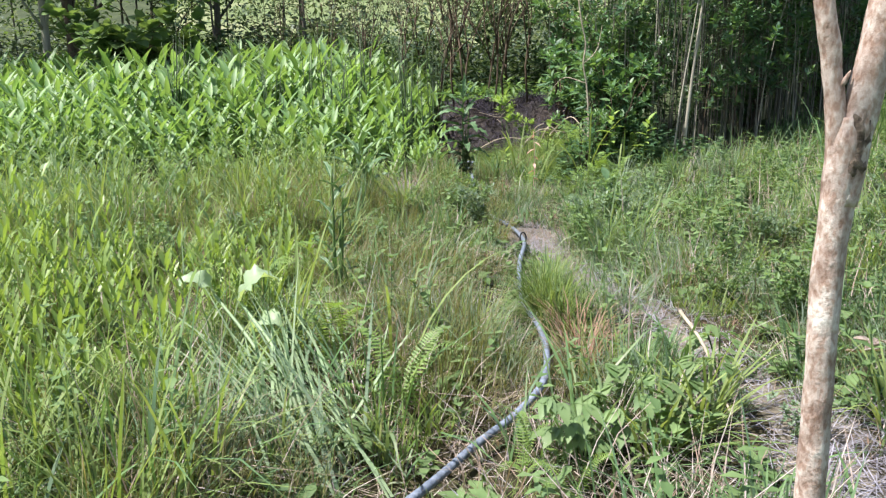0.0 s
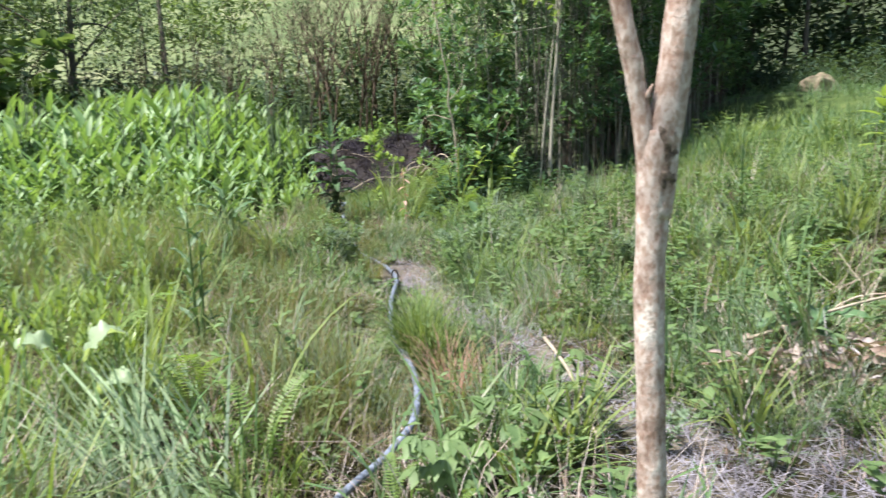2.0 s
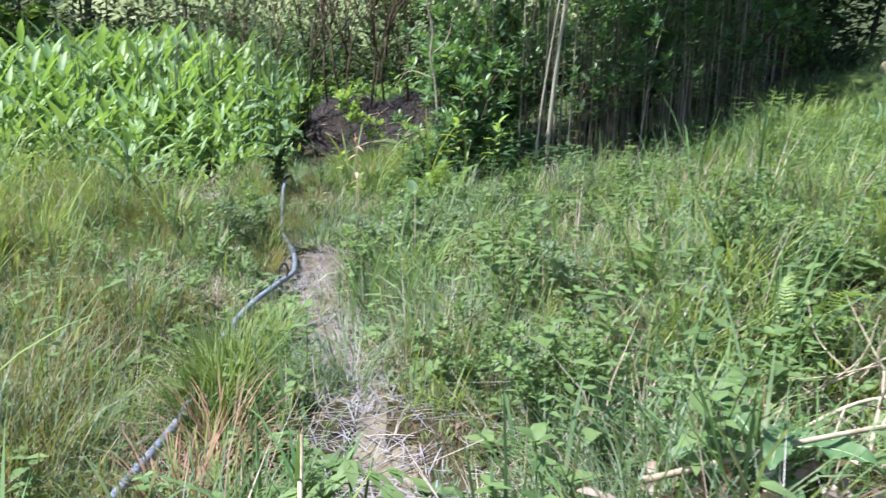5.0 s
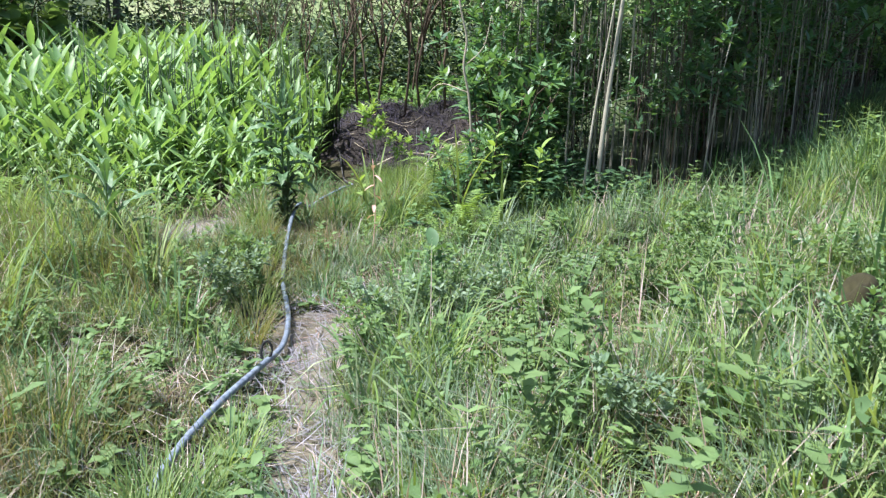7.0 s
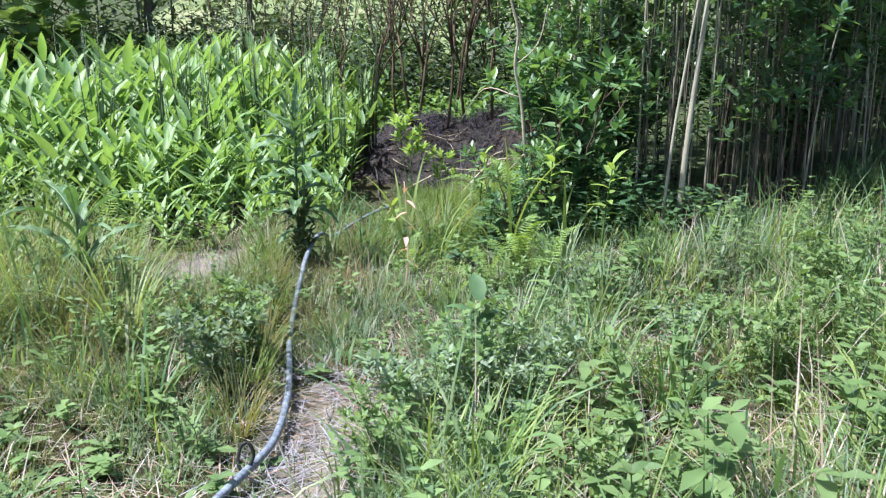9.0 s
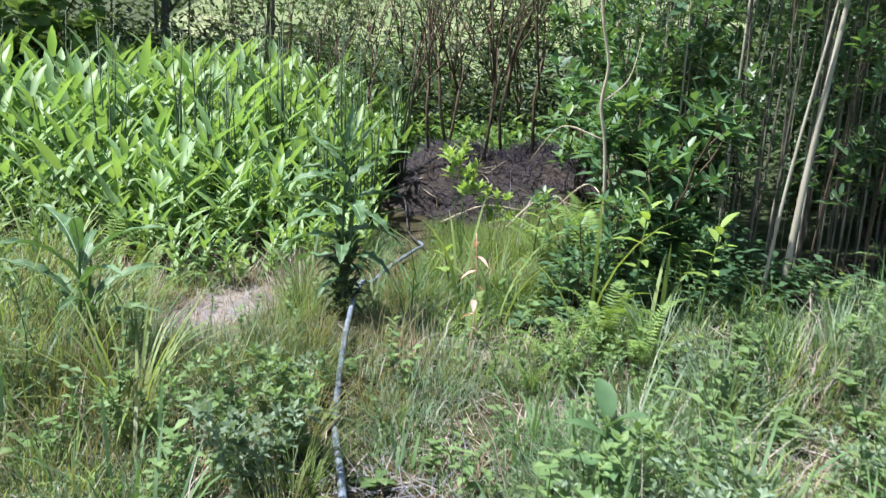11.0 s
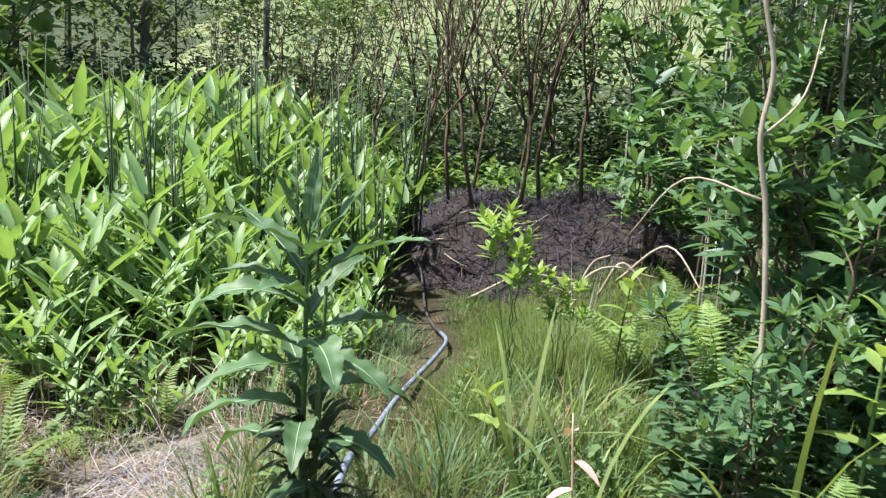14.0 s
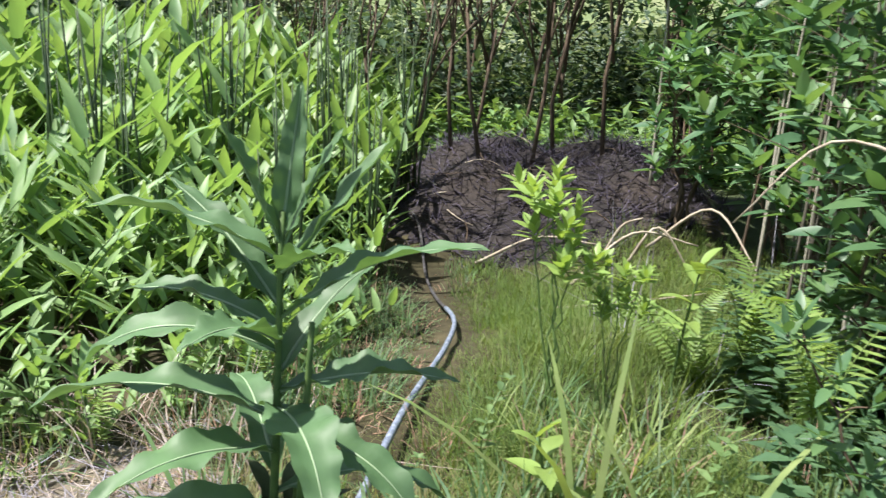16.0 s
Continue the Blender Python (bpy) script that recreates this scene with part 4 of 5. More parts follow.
YOUNGWOOD = [sapling_meshes(140 + i, 2.3 + .35 * i, .0085, 36, .15, .22, 4) for i in range(3)]
for i, (x, y, s, mat) in enumerate([(1.80, 9.5, .9, GLOSSY), (2.0, 10.4, 1.15, GLOSSY), (2.5, 11.3, 1.25, SHRUB), (2.0, 12.0, 1.25, SHRUB), (1.6, 13.0, 1.1, GLOSSY),
                                    (2.95, 9.5, .85, GLOSSY), (3.35, 9.6, .9, GLOSSY), (3.7, 9.8, .95, WEED), (3.9, 10.2, 1.0, GLOSSY), (4.5, 10.6, 1.05, GLOSSY), (5.4, 11.4, 1.1, GLOSSY), (5.8, 12.4, 1.2, SHRUB), (6.6, 12.9, 1.1, GLOSSY)]):
    t = thing("leafy_sapling", "young tree with broad glossy leaves in whorls", "sapling", "leafy saplings of the thicket's edge", at=spot(x, y, i * 83, s))
    part("trunk", YOUNGWOOD[i % 3][0], POLE if i % 2 else TWIG, t)
    tagged(part("branchwork", YOUNGWOOD[i % 3][1], TWIG, t), kind="stuff")
    tagged(part("foliage", YOUNGWOOD[i % 3][2], mat, t), kind="stuff")
seedling(3.95, 5.2, .62, 16, .17, YOUNG, "pale yellow-green seedling on the slope", (.0, .0), .4, 15)
seedling(4.3, 5.3, .70, 12, .19, GLOSSY, "green broad-leaved seedling on the slope", (.08, .0), .42, 16)


# withered plant with pinkish leaves
t = thing("withered_plant", "withered reddish stalk with pale pink dry leaves", "plant", at=spot(.85, 7.95))
part("stem", Geo().add(*tube(spline([(0, 0, -.02), (.02, 0, .3), (.0, .0, .66)], 5), np.linspace(.005, .002, 11), 5)), PINK, t)
for k in range(7):
    a = k * 2.4
    part("leaf", Geo().add(*leaves(np.array([[.01, 0, .2 + .07 * k]]), [(np.cos(a), np.sin(a), -.3)], .075, .03, .3, .5, 4)), PINK, t)


def tussock(x, y, n, L, W, mat, label, lean=.35, seed=1):
    r = np.random.default_rng(seed)
    t = thing("grass_tussock", label, "grass", "grass tussocks", at=spot(x, y))
    a = r.uniform(0, 6.283, n)
    b = np.stack([.05 * np.cos(a), .05 * np.sin(a), np.full(n, -.02)], 1)
    V, T = blades(b, a + r.normal(0, .5, n), L * r.uniform(.55, 1, n), W * r.uniform(.7, 1.2, n), np.abs(r.normal(0, lean, n)) + .05, np.abs(r.normal(.9, .4, n)), 6)
    if W < .012:
        tagged(part("foliage", Geo().add(V, T), mat, t), kind="stuff")
        return
    for k in range(n):
        part("blade", Geo().add(V[13 * k:13 * k + 13], T[11 * k:11 * k + 11] - 13 * k), mat, t)


for i, (x, y, n, L, W, mat, txt) in enumerate([(-.20, 3.45, 9, .95, .017, LIME, "tall upright green sedge blades"), (-.35, 6.95, 40, .75, .014, LIME, "arching tussock of long green blades"), (-.9, 7.6, 46, .75, .014, GRASS, "arching tussock of long green blades"),
                                               (1.45, 6.9, 60, .5, .010, PALE, "pale grey-green grass tussock"), (1.9, 7.35, 60, .5, .010, PALE, "pale grey-green grass tussock"), (1.05, 4.35, 50, .42, .008, PALE, "pale grey-green grass tussock"),
                                               (.67, 3.8, 70, .42, .007, RUST, "withered brown grass tussock"), (-1.6, 6.4, 40, .7, .013, LIME, "arching tussock of long green blades"), (.75, 2.55, 34, .5, .016, LIME, "bright broad-bladed grass clump"),
                                               (.95, 2.7, 34, .5, .016, LIME, "bright broad-bladed grass clump"), (2.6, 4.5, 50, .55, .012, LIME, "bright broad-bladed grass clump"), (2.3, 4.15, 50, .5, .012, LIME, "bright broad-bladed grass clump"),
                                               (1.75, 8.0, 50, .5, .009, PALE, "pale grey-green grass tussock"), (-2.3, 5.2, 40, .7, .013, GRASS, "arching tussock of long green blades"), (3.2, 4.4, 50, .55, .012, LIME, "bright broad-bladed grass clump"),
                                               (1.6, 2.6, 40, .45, .012, LIME, "bright broad-bladed grass clump"), (1.3, 5.6, 60, .4, .008, PALE, "pale grey-green grass tussock"), (2.0, 6.2, 50, .45, .010, GRASS, "green grass tussock in the meadow"), (.66, 4.15, 44, .34, .007, FINE, "low soft grass tuft beside the pipe"), (.66, 4.5, 44, .34, .007, FINE, "low soft grass tuft beside the pipe"), (.67, 4.85, 44, .32, .007, GRASS, "low soft grass tuft beside the pipe"), (.70, 3.4, 40, .34, .008, LIME, "low soft grass tuft beside the pipe"), (-.55, 5.3, 46, .5, .010, GRASS, "green grass tussock in the meadow"),
                                               (.55, 4.14, 150, .34, .006, FINE, "dense soft grass tuft over the pipe"), (.53, 4.30, 170, .40, .006, FINE, "dense soft grass tuft over the pipe"), (.54, 4.46, 150, .34, .006, GRASS, "dense soft grass tuft over the pipe"), (.60, 4.66, 80, .26, .006, FINE, "dense soft grass tuft over the pipe"), (.70, 3.62, 60, .3, .006, RUST, "withered brown grass tussock"), (.80, 3.3, 60, .3, .007, LIME, "dense soft grass tuft over the pipe"), (.64, 3.98, 90, .28, .006, GRASS, "dense soft grass tuft over the pipe"), (.66, 4.95, 80, .28, .006, LIME, "dense soft grass tuft over the pipe"),
                                               (.58, 3.92, 150, .42, .006, FINE, "dense soft grass tuft beside the pipe"), (.60, 4.2, 160, .46, .006, LIME, "dense soft grass tuft beside the pipe"), (.58, 4.5, 150, .42, .006, FINE, "dense soft grass tuft beside the pipe"), (.62, 3.42, 90, .36, .006, RUST, "withered brown grass tussock"), (.58, 3.15, 80, .3, .006, OLIVE, "withered brown grass tussock"),
                                               (.42, 6.22, 120, .36, .005, OLIVE, "soft grass tuft leaning over the pipe"), (.36, 6.6, 120, .40, .005, FINE, "soft grass tuft leaning over the pipe"), (.28, 7.0, 120, .40, .005, OLIVE, "soft grass tuft leaning over the pipe"), (.2, 7.45, 120, .38, .005, FINE, "soft grass tuft leaning over the pipe"),
                                               (.13, 7.8, 90, .36, .005, OLIVE, "soft grass tuft leaning over the pipe"), (.05, 7.55, 90, .4, .005, FINE, "dense tuft of fine upright grass"), (-.05, 7.9, 110, .42, .005, SWARD, "dense tuft of fine upright grass"), (.0, 8.15, 110, .4, .005, FINE, "dense tuft of fine upright grass")]):
    tussock(x, y, n, L, W, mat, txt, .22 if n < 12 else .4, 200 + i)

WEEDS = []
for i in range(6):
    r = np.random.default_rng(400 + i)
    h = .30 + .06 * i
    lf = Geo()
    P = spline([(0, 0, -.02), (r.normal(0, .03), r.normal(0, .03), h * .5), (r.normal(0, .07), r.normal(0, .07), h)], 5)
    for k in range(11):
        p = P[min(len(P) - 1, 2 + k * (len(P) - 2) // 10)]
        for s in (0, math.pi):
            a = k * 1.6 + s
            L = r.uniform(.05, .085) * (1.1 - .5 * abs(k / 10 - .5))
            lf.add(*leaves(p[None], [(math.cos(a), math.sin(a), .35 + .05 * k)], L, L * .5, .3, .3, 4))
    WEEDS.append((Geo().add(*tube(P, np.linspace(.004, .002, len(P)), 5)).mesh("stem"), lf.mesh("foliage")))
n = 0
while n < 170:
    x, y = RNG.uniform(-2.2, 3.6), RNG.uniform(2.3, 9.3)
    if RNG.random() > float(open_land(x, y)) or float(off_pipe(x, y)) < .12:
        continue
    st, lf = WEEDS[n % 6]
    t = thing("leafy_weed", "small green weed with paired oval leaves", "weed", "leafy weeds of the meadow", at=spot(x, y, RNG.uniform(0, 360), RNG.uniform(.5, .9) * min(1, .5 + float(off_pipe(x, y)))))
    part("stem", st, STEMG, t)
    tagged(part("foliage", lf, (WEED, YOUNG, GLOSSY, WEED)[n // 43 % 4], t), kind="stuff")
    n += 1

# pale broken stem among the bushes
t = thing("dead_sapling", "pale bare broken stem among the bushes", "sapling", at=spot(1.52, 8.95))
part("branch", Geo().add(*tube(spline([(.02, .02, -.05), (.035, .0, .5), (.0, .0, .95), (-.05, -.02, 1.2), (-.035, -.03, 1.42), (-.10, -.04, 1.7), (-.2, 0, 2.4)], 6), np.linspace(.011, .007, 37), 8)), DEADWOOD, t)
part("twig", Geo().add(*tube(spline([(-.05, -.02, 1.2), (.1, .06, 1.35), (.16, .12, 1.6)], 5), np.linspace(.006, .002, 11), 5)), DEADWOOD, t)
part("twig", Geo().add(*tube(spline([(-.02, 0, 1.0), (-.25, .1, 1.05), (-.42, .2, .82)], 5), np.linspace(.006, .002, 11), 5)), DEADWOOD, t)


# ---- dock plant ----
def wavy_leaf(L, W, up, droop, r, rows=28):
    """A long leaf with a raised midrib, wavy edges and a drooping tip, along +x."""
    V, T = [], []
    cols = (-1, -.55, 0, .55, 1)
    ph = r.uniform(0, 6)
    ang = up
    c = np.zeros(3)
    for i in range(rows + 1):
        f = i / rows
        w = W * .5 * (.10 + .90 * np.sin(np.pi * min(1, f * .9 + .1) ** .9) ** .8) * (1 if f < 1 else .05)
        if f < .14:
            w *= .35 + f * 4.6
        tang = np.array([np.cos(ang), 0, np.sin(ang)])
        nrm = np.array([-np.sin(ang), 0, np.cos(ang)])
        for k in cols:
            rip = abs(k) ** 2 * w * .23 * (np.sin(f * 11 + ph + (1.7 if k > 0 else 0)) + .8 * np.sin(f * 31 * (1 + .15 * np.sin(ph)) + 2.3 * ph + k)) + abs(k) * w * .28
            jag = 1 + .075 * abs(k) * (np.sin(f * 43 + ph * 3 + k) + np.sin(f * 17 + ph))
            V.append(c + np.array([0, k * w * jag, 0]) + nrm * (rip - (.0035 if k == 0 and f < .9 else 0)))
        c = c + tang * L / rows
        ang -= droop / rows * (0.5 + f)
    n = len(cols)
    for i in range(rows):
        for j in range(n - 1):
            a = i * n + j
            T += [(a, a + 1, a + n + 1), (a, a + n + 1, a + n)]
    rib = np.array(V).reshape(rows + 1, n, 3)[:-1, 2]
    return Geo().add(V, T), Geo().add(*tube(rib + (0, 0, .0012), np.linspace(.0035, .0008, rows), 5))


def dock_plant(x, y, h, leaf_rows, label, size=1.0, seed=1):
    r = np.random.default_rng(seed)
    t = thing("dock_plant", label, "plant", at=spot(x, y, 0, size))
    for dx, dy, hh in ((0, 0, h), (.06, -.02, h * .82), (.03, .05, h * .6)):
        part("stem", Geo().add(*tube(spline([(dx * .4, dy * .4, -.04), (dx * .8, dy, hh * .5), (dx, dy, hh)], 6), np.linspace(.011, .005, 13), 8)), STEMG, t)
    for z, a, L, W, up, droop in leaf_rows:
        blade, rib = wavy_leaf(L, W, up, droop, r)
        lf = part("leaf", blade, DOCK, t, at=pose((.06 if z < h * .8 and r.random() < .3 else 0), 0, z, r.normal(0, 6), 0, a))
        part("midrib", rib, RIB, lf, "pale green leaf midrib")


# height on the stem, bearing, length, width, rise, droop
DOCK_LEAVES = [(.95, 95, .24, .045, 1.5, .1), (.93, 190, .23, .05, 1.15, .1), (.92, 30, .22, .045, 1.2, .2), (.90, 182, .34, .072, .5, .8), (.88, 320, .20, .075, .6, .6), (.86, 20, .33, .055, 1.05, .3),
               (.82, 150, .34, .065, .75, .5), (.80, 3, .38, .068, .75, .9), (.78, 172, .30, .062, .45, .9), (.76, 250, .26, .07, .6, 1.0), (.74, 192, .38, .068, .55, 1.9), (.70, 60, .34, .06, .8, .8),
               (.67, 10, .32, .085, .35, .7), (.64, 300, .32, .10, .35, 1.4), (.62, 186, .44, .088, .4, 1.1), (.60, 335, .32, .09, .25, 1.3), (.56, 225, .34, .085, .4, 1.2), (.52, 120, .36, .07, .6, 1.2),
               (.48, 20, .36, .08, .4, 1.5), (.44, 200, .38, .08, .4, 1.6), (.40, 280, .34, .085, .5, 1.4), (.34, 340, .34, .075, .5, 1.7), (.30, 160, .36, .07, .5, 1.8), (.22, 60, .3, .06, .6, 1.6), (.2, 240, .3, .06, .6, 1.8)]
dock_plant(.165, 8.24, .98, DOCK_LEAVES, "tall dock plant with long wavy-edged grey-green leaves", .94)
dark = Geo()
rr = np.random.default_rng(21)
a = rr.uniform(0, 6.283, 120)
dark.add(*leaves(np.stack([.02 + .05 * np.cos(a), .05 * np.sin(a), rr.uniform(.0, .45, 120)], 1), np.stack([np.cos(a) * .5, np.sin(a) * .5, rr.uniform(-.3, 1.2, 120)], 1), .12, .03, .4, .2, 4))
part("withered_leaves", dark, STEMD, bpy.data.objects["dock_plant"], "dark withered leaves round the stem's foot")
dock_plant(-.80, 7.45, .60, [(.12 + .04 * i, i * 137, .46, .055, 1.0, 1.5) for i in range(11)], "arching plant with long green leaves in the grass", 1.0, 4)
dock_plant(2.1, 3.1, .32, [(.08 + .02 * i, i * 137, .24, .08, .5, 1.2) for i in range(8)], "low blue-green broad-leaved plant on the litter", 1.0, 6)
dock_plant(-.62, 4.44, .78, [(.12 + .042 * i, i * 137, .17, .032, .9, .9) for i in range(15)], "slender dark upright plant in the grass", 1.0, 7)


# ---- ferns ----
def frond_mesh(seed, L, pairs=26, W=.13):
    r = np.random.default_rng(seed)
    P = spline([(0, 0, 0), (L * .3, 0, L * .34), (L * .68, 0, L * .5), (L, 0, L * .38)], 8)
    g = Geo().add(*tube(P, np.linspace(.003, .001, len(P)), 4))
    f = np.linspace(.16, .99, pairs)
    base = np.stack([np.interp(f, np.linspace(0, 1, len(P)), P[:, i]) for i in range(3)], 1)
    ln = L * W * np.sin(np.pi * (f * .86 + .14) ** .8) ** .7 + .006
    for s in (-1, 1):
        d = np.stack([np.full(pairs, .35), s * np.ones(pairs), r.normal(.0, .08, pairs)], 1)
        g.add(*leaves(base, d, ln, ln * .22 + .002, .12, .1, 2, None, True))
    return g.mesh("frond")


FRONDS = [frond_mesh(70 + i, .42 + .05 * i) for i in range(4)]


def fern(x, y, n, size, label="bright green fern with feathery fronds", lift=0.0, turn=0.0, spread=360.0):
    t = thing("fern", label, "fern", "ferns in the meadow", at=spot(x, y, turn, size))
    for k in range(n):
        part("frond", FRONDS[k % 4], FERN, t, at=pose(0, 0, lift, RNG.normal(0, 10), RNG.uniform(-48, -2), spread * (k + .3) / n + RNG.normal(0, 8)))


for x, y, n, s in [(1.5, 8.05, 12, .8), (1.68, 7.95, 9, .75), (1.33, 7.9, 8, .7), (-.15, 3.05, 7, .85), (-.5, 3.35, 4, .9), (1.15, 7.6, 5, .5), (-2.1, 8.3, 7, 1.1), (-1.1, 8.9, 6, .9), (-1.7, 9.45, 6, 1.1),
                   (.45, 2.35, 6, .5), (.3, 2.55, 5, .5), (1.32, 10.1, 6, .9), (2.75, 8.6, 5, .6), (1.95, 8.85, 6, .8), (-1.05, 4.5, 5, .8), (2.6, 4.0, 5, .8), (-2.4, 7.2, 6, 1.0), (1.6, 9.6, 6, 1.2), (.85, 8.2, 5, .6), (1.5, 10.2, 6, 1.25), (1.95, 9.7, 6, 1.2), (-2.9, 8.7, 7, 1.2), (-2.4, 9.2, 6, 1.1)]:
    fern(x, y, n, s, turn=RNG.uniform(0, 360))
for x, y, n, s in [(-.35, 9.75, 3, .8), (-1.35, 9.35, 3, .7), (-.75, 9.5, 2, .7), (-2.6, 9.3, 3, .8)]:
    t = thing("fern", "small fern with reddened dying fronds", "fern", "reddened ferns before the leafy bed", at=spot(x, y, RNG.uniform(0, 360), s))
    for k in range(n):
        part("frond", FRONDS[k % 4], EMBER, t, at=pose(0, 0, 0, RNG.normal(0, 10), RNG.uniform(-55, -20), 360 * k / n + RNG.normal(0, 8)))


# ---- wilted big-leaved plant ----
def wilted_plant():
    x, y = -.44, 2.78
    t = thing("wilted_taro", "fallen wilted plant with pale crumpled leaves on long stalks", "plant", at=spot(x, y))
    r = np.random.default_rng(31)
    ends = [(-.57, .62, .46), (-.45, .60, .43), (-.36, .55, .31), (-.34, .5, .36), (-.24, .36, .28), (-.12, .34, .22), (-.46, .54, .36), (-.2, .44, .3)]
    for i, e in enumerate(ends):
        s0 = np.array([r.normal(0, .06), r.normal(-.1, .06), .0])
        e = np.array(e)
        st = part("stalk", Geo().add(*tube(spline([s0, s0 * .4 + e * .5 + (0, 0, .07), e], 6), np.linspace(.011, .006, 13), 6)), WILT, t)
        if i < 3:
            part("leaf", wavy_leaf(.20 + .05 * (i == 1), .11 + .03 * (i == 1), 1.3, 2.6, r, 14)[0], WILT, st, "crumpled pale green leaf", at=pose(*e, r.normal(0, 20), 0, (200, 20, -25)[i]))
    n = 100
    b = on_ground(x + r.normal(.0, .16, n), y + r.normal(-.05, .2, n), .03) - np.array([x, y, float(lie(x, y))])
    V, T = blades(b, r.normal(2.2, .4, n), r.uniform(.45, .85, n), r.uniform(.008, .018, n), r.uniform(.6, 1.25, n), r.uniform(.1, .5, n), 4)
    for k in range(n):
        part("blade", Geo().add(V[9 * k:9 * k + 9], T[7 * k:7 * k + 7] - 9 * k), PALE if k % 5 < 2 else WILT, t)


wilted_plant()


# ---- lobed-leaf vine by the pipe ----
def broad_plant(x, y, h, n, L, label, seed, mat=WEED):
    r = np.random.default_rng(seed)
    t = thing("broad_leaf_plant", label, "plant", "broad-leaved plants in the grass", at=spot(x, y))
    for s in range(3):
        a = r.uniform(0, 6.283)
        P = spline([(0, 0, -.02), (.06 * np.cos(a), .06 * np.sin(a), h * .55), (.13 * np.cos(a), .13 * np.sin(a), h * r.uniform(.8, 1))], 5)
        part("stem", Geo().add(*tube(P, np.linspace(.005, .003, len(P)), 5)), STEMG, t)
        for k in range(n):
            f = r.uniform(.3, 1)
            p = np.array([np.interp(f, np.linspace(0, 1, len(P)), P[:, i]) for i in range(3)])
            b = r.uniform(0, 6.283)
            d = np.array([np.cos(b), np.sin(b), .25])
            g = Geo()
            tip = p + d * L * .7
            g.add(*tube([p, tip], [.002, .0015], 4))
            for off, sc in ((0, 1.0), (.75, .72), (-.75, .72)):
                dd = np.array([np.cos(b + off), np.sin(b + off), -.25])
                g.add(*leaves(tip[None], [dd], L * sc, L * sc * .52, .3, .15, 5))
            part("leaf", g, mat, t)


broad_plant(.50, 2.42, .36, 5, .085, "leafy plant with three-lobed green leaves", 2)
broad_plant(.62, 2.62, .40, 5, .095, "leafy plant with three-lobed green leaves", 3)
broad_plant(.85, 2.75, .30, 4, .08, "leafy plant with three-lobed green leaves", 4)
broad_plant(-.28, 2.75, .22, 4, .07, "low three-lobed plant in the grass", 5)
broad_plant(-1.25, 2.5, .2, 4, .08, "low grey-green lobed plant", 6, DOCK)
broad_plant(1.15, 3.1, .26, 4, .07, "leafy plant beside the trodden path", 7)


# ---- reeds ----
def reed_clump(x, y, n, h, label="dark green upright rushes standing in a clump", r0=.1):
    t = thing("rush_clump", label, "rushes", "rush clumps", at=spot(x, y))
    for k in range(n):
        a, r = RNG.uniform(0, 6.283), r0 * math.sqrt(RNG.random())
        b = np.array([r * math.cos(a), r * math.sin(a), -.03])
        L = h * RNG.uniform(.55, 1.0)
        tip = b + np.array([RNG.normal(0, .07), RNG.normal(0, .07), 1]) * L
        part("reed", Geo().add(*tube([b, (b + tip) / 2 + (RNG.normal(0, .015), 0, 0), tip], [.010, .008, .0025], 5)), REED, t)


for x, y, n, h in [(-2.35, 10.9, 9, 1.75), (-1.55, 11.2, 9, 1.9), (-1.2, 12.2, 12, 2.0), (-.6, 12.3, 10, 2.0), (-.3, 11.9, 7, 1.5), (-3.2, 12.5, 8, 2.0), (-.75, 13.5, 9, 2.1), (-2.0, 13.6, 10, 2.3), (-.5, 10.9, 8, 1.5), (-4.2, 13.5, 8, 2.0), (-.2, 13.2, 8, 1.7), (-3.6, 10.9, 10, 1.9), (-3.75, 11.3, 8, 1.8), (-1.84, 11.3, 8, 1.85), (-1.3, 11.0, 7, 1.75)]:
    reed_clump(x, y, n, h)
for k, (x, y, n, h) in enumerate([(.78, 8.75, 4, .95), (.98, 8.6, 4, .85), (1.46, 8.35, 4, 1.05), (1.75, 8.15, 4, .9)]):
    tussock(x, y, n, h, .026, LIME, "flat green sword-like leaves standing in the grass", .12, 300 + k)


# ---- twiggy brown shrubs behind the mound ----
def twiggy_meshes(seed, h):
    r = np.random.default_rng(seed)
    w, lf = Geo(), Geo()

    def grow(p, d, ln, rad, level):
        q = p + d * ln
        m = (p + q) / 2 + r.normal(0, ln * .05, 3)
        w.add(*tube([p, m, q], [rad, rad * .85, rad * .7], 5 if level < 2 else 3))
        if level == 4:
            k = 7
            lf.add(*leaves(q + r.normal(0, .06, (k, 3)), r.normal(0, 1, (k, 3)), .055, .02, .1, .1, 2))
            return
        for _ in range((4, 3, 2, 2)[level]):
            nd = d + r.normal(0, .30, 3) * (1, 1, .3)
            nd[2] = abs(nd[2]) + .25
            grow(p + d * ln * r.uniform(.55, 1), nd / np.linalg.norm(nd), ln * r.uniform(.62, .85), rad * .6, level + 1)
    grow(np.array([0, 0, -.05]), np.array([r.normal(0, .08), r.normal(0, .08), 1.0]), h * .34, .020, 0)
    return w.mesh("wood"), lf.mesh("foliage")


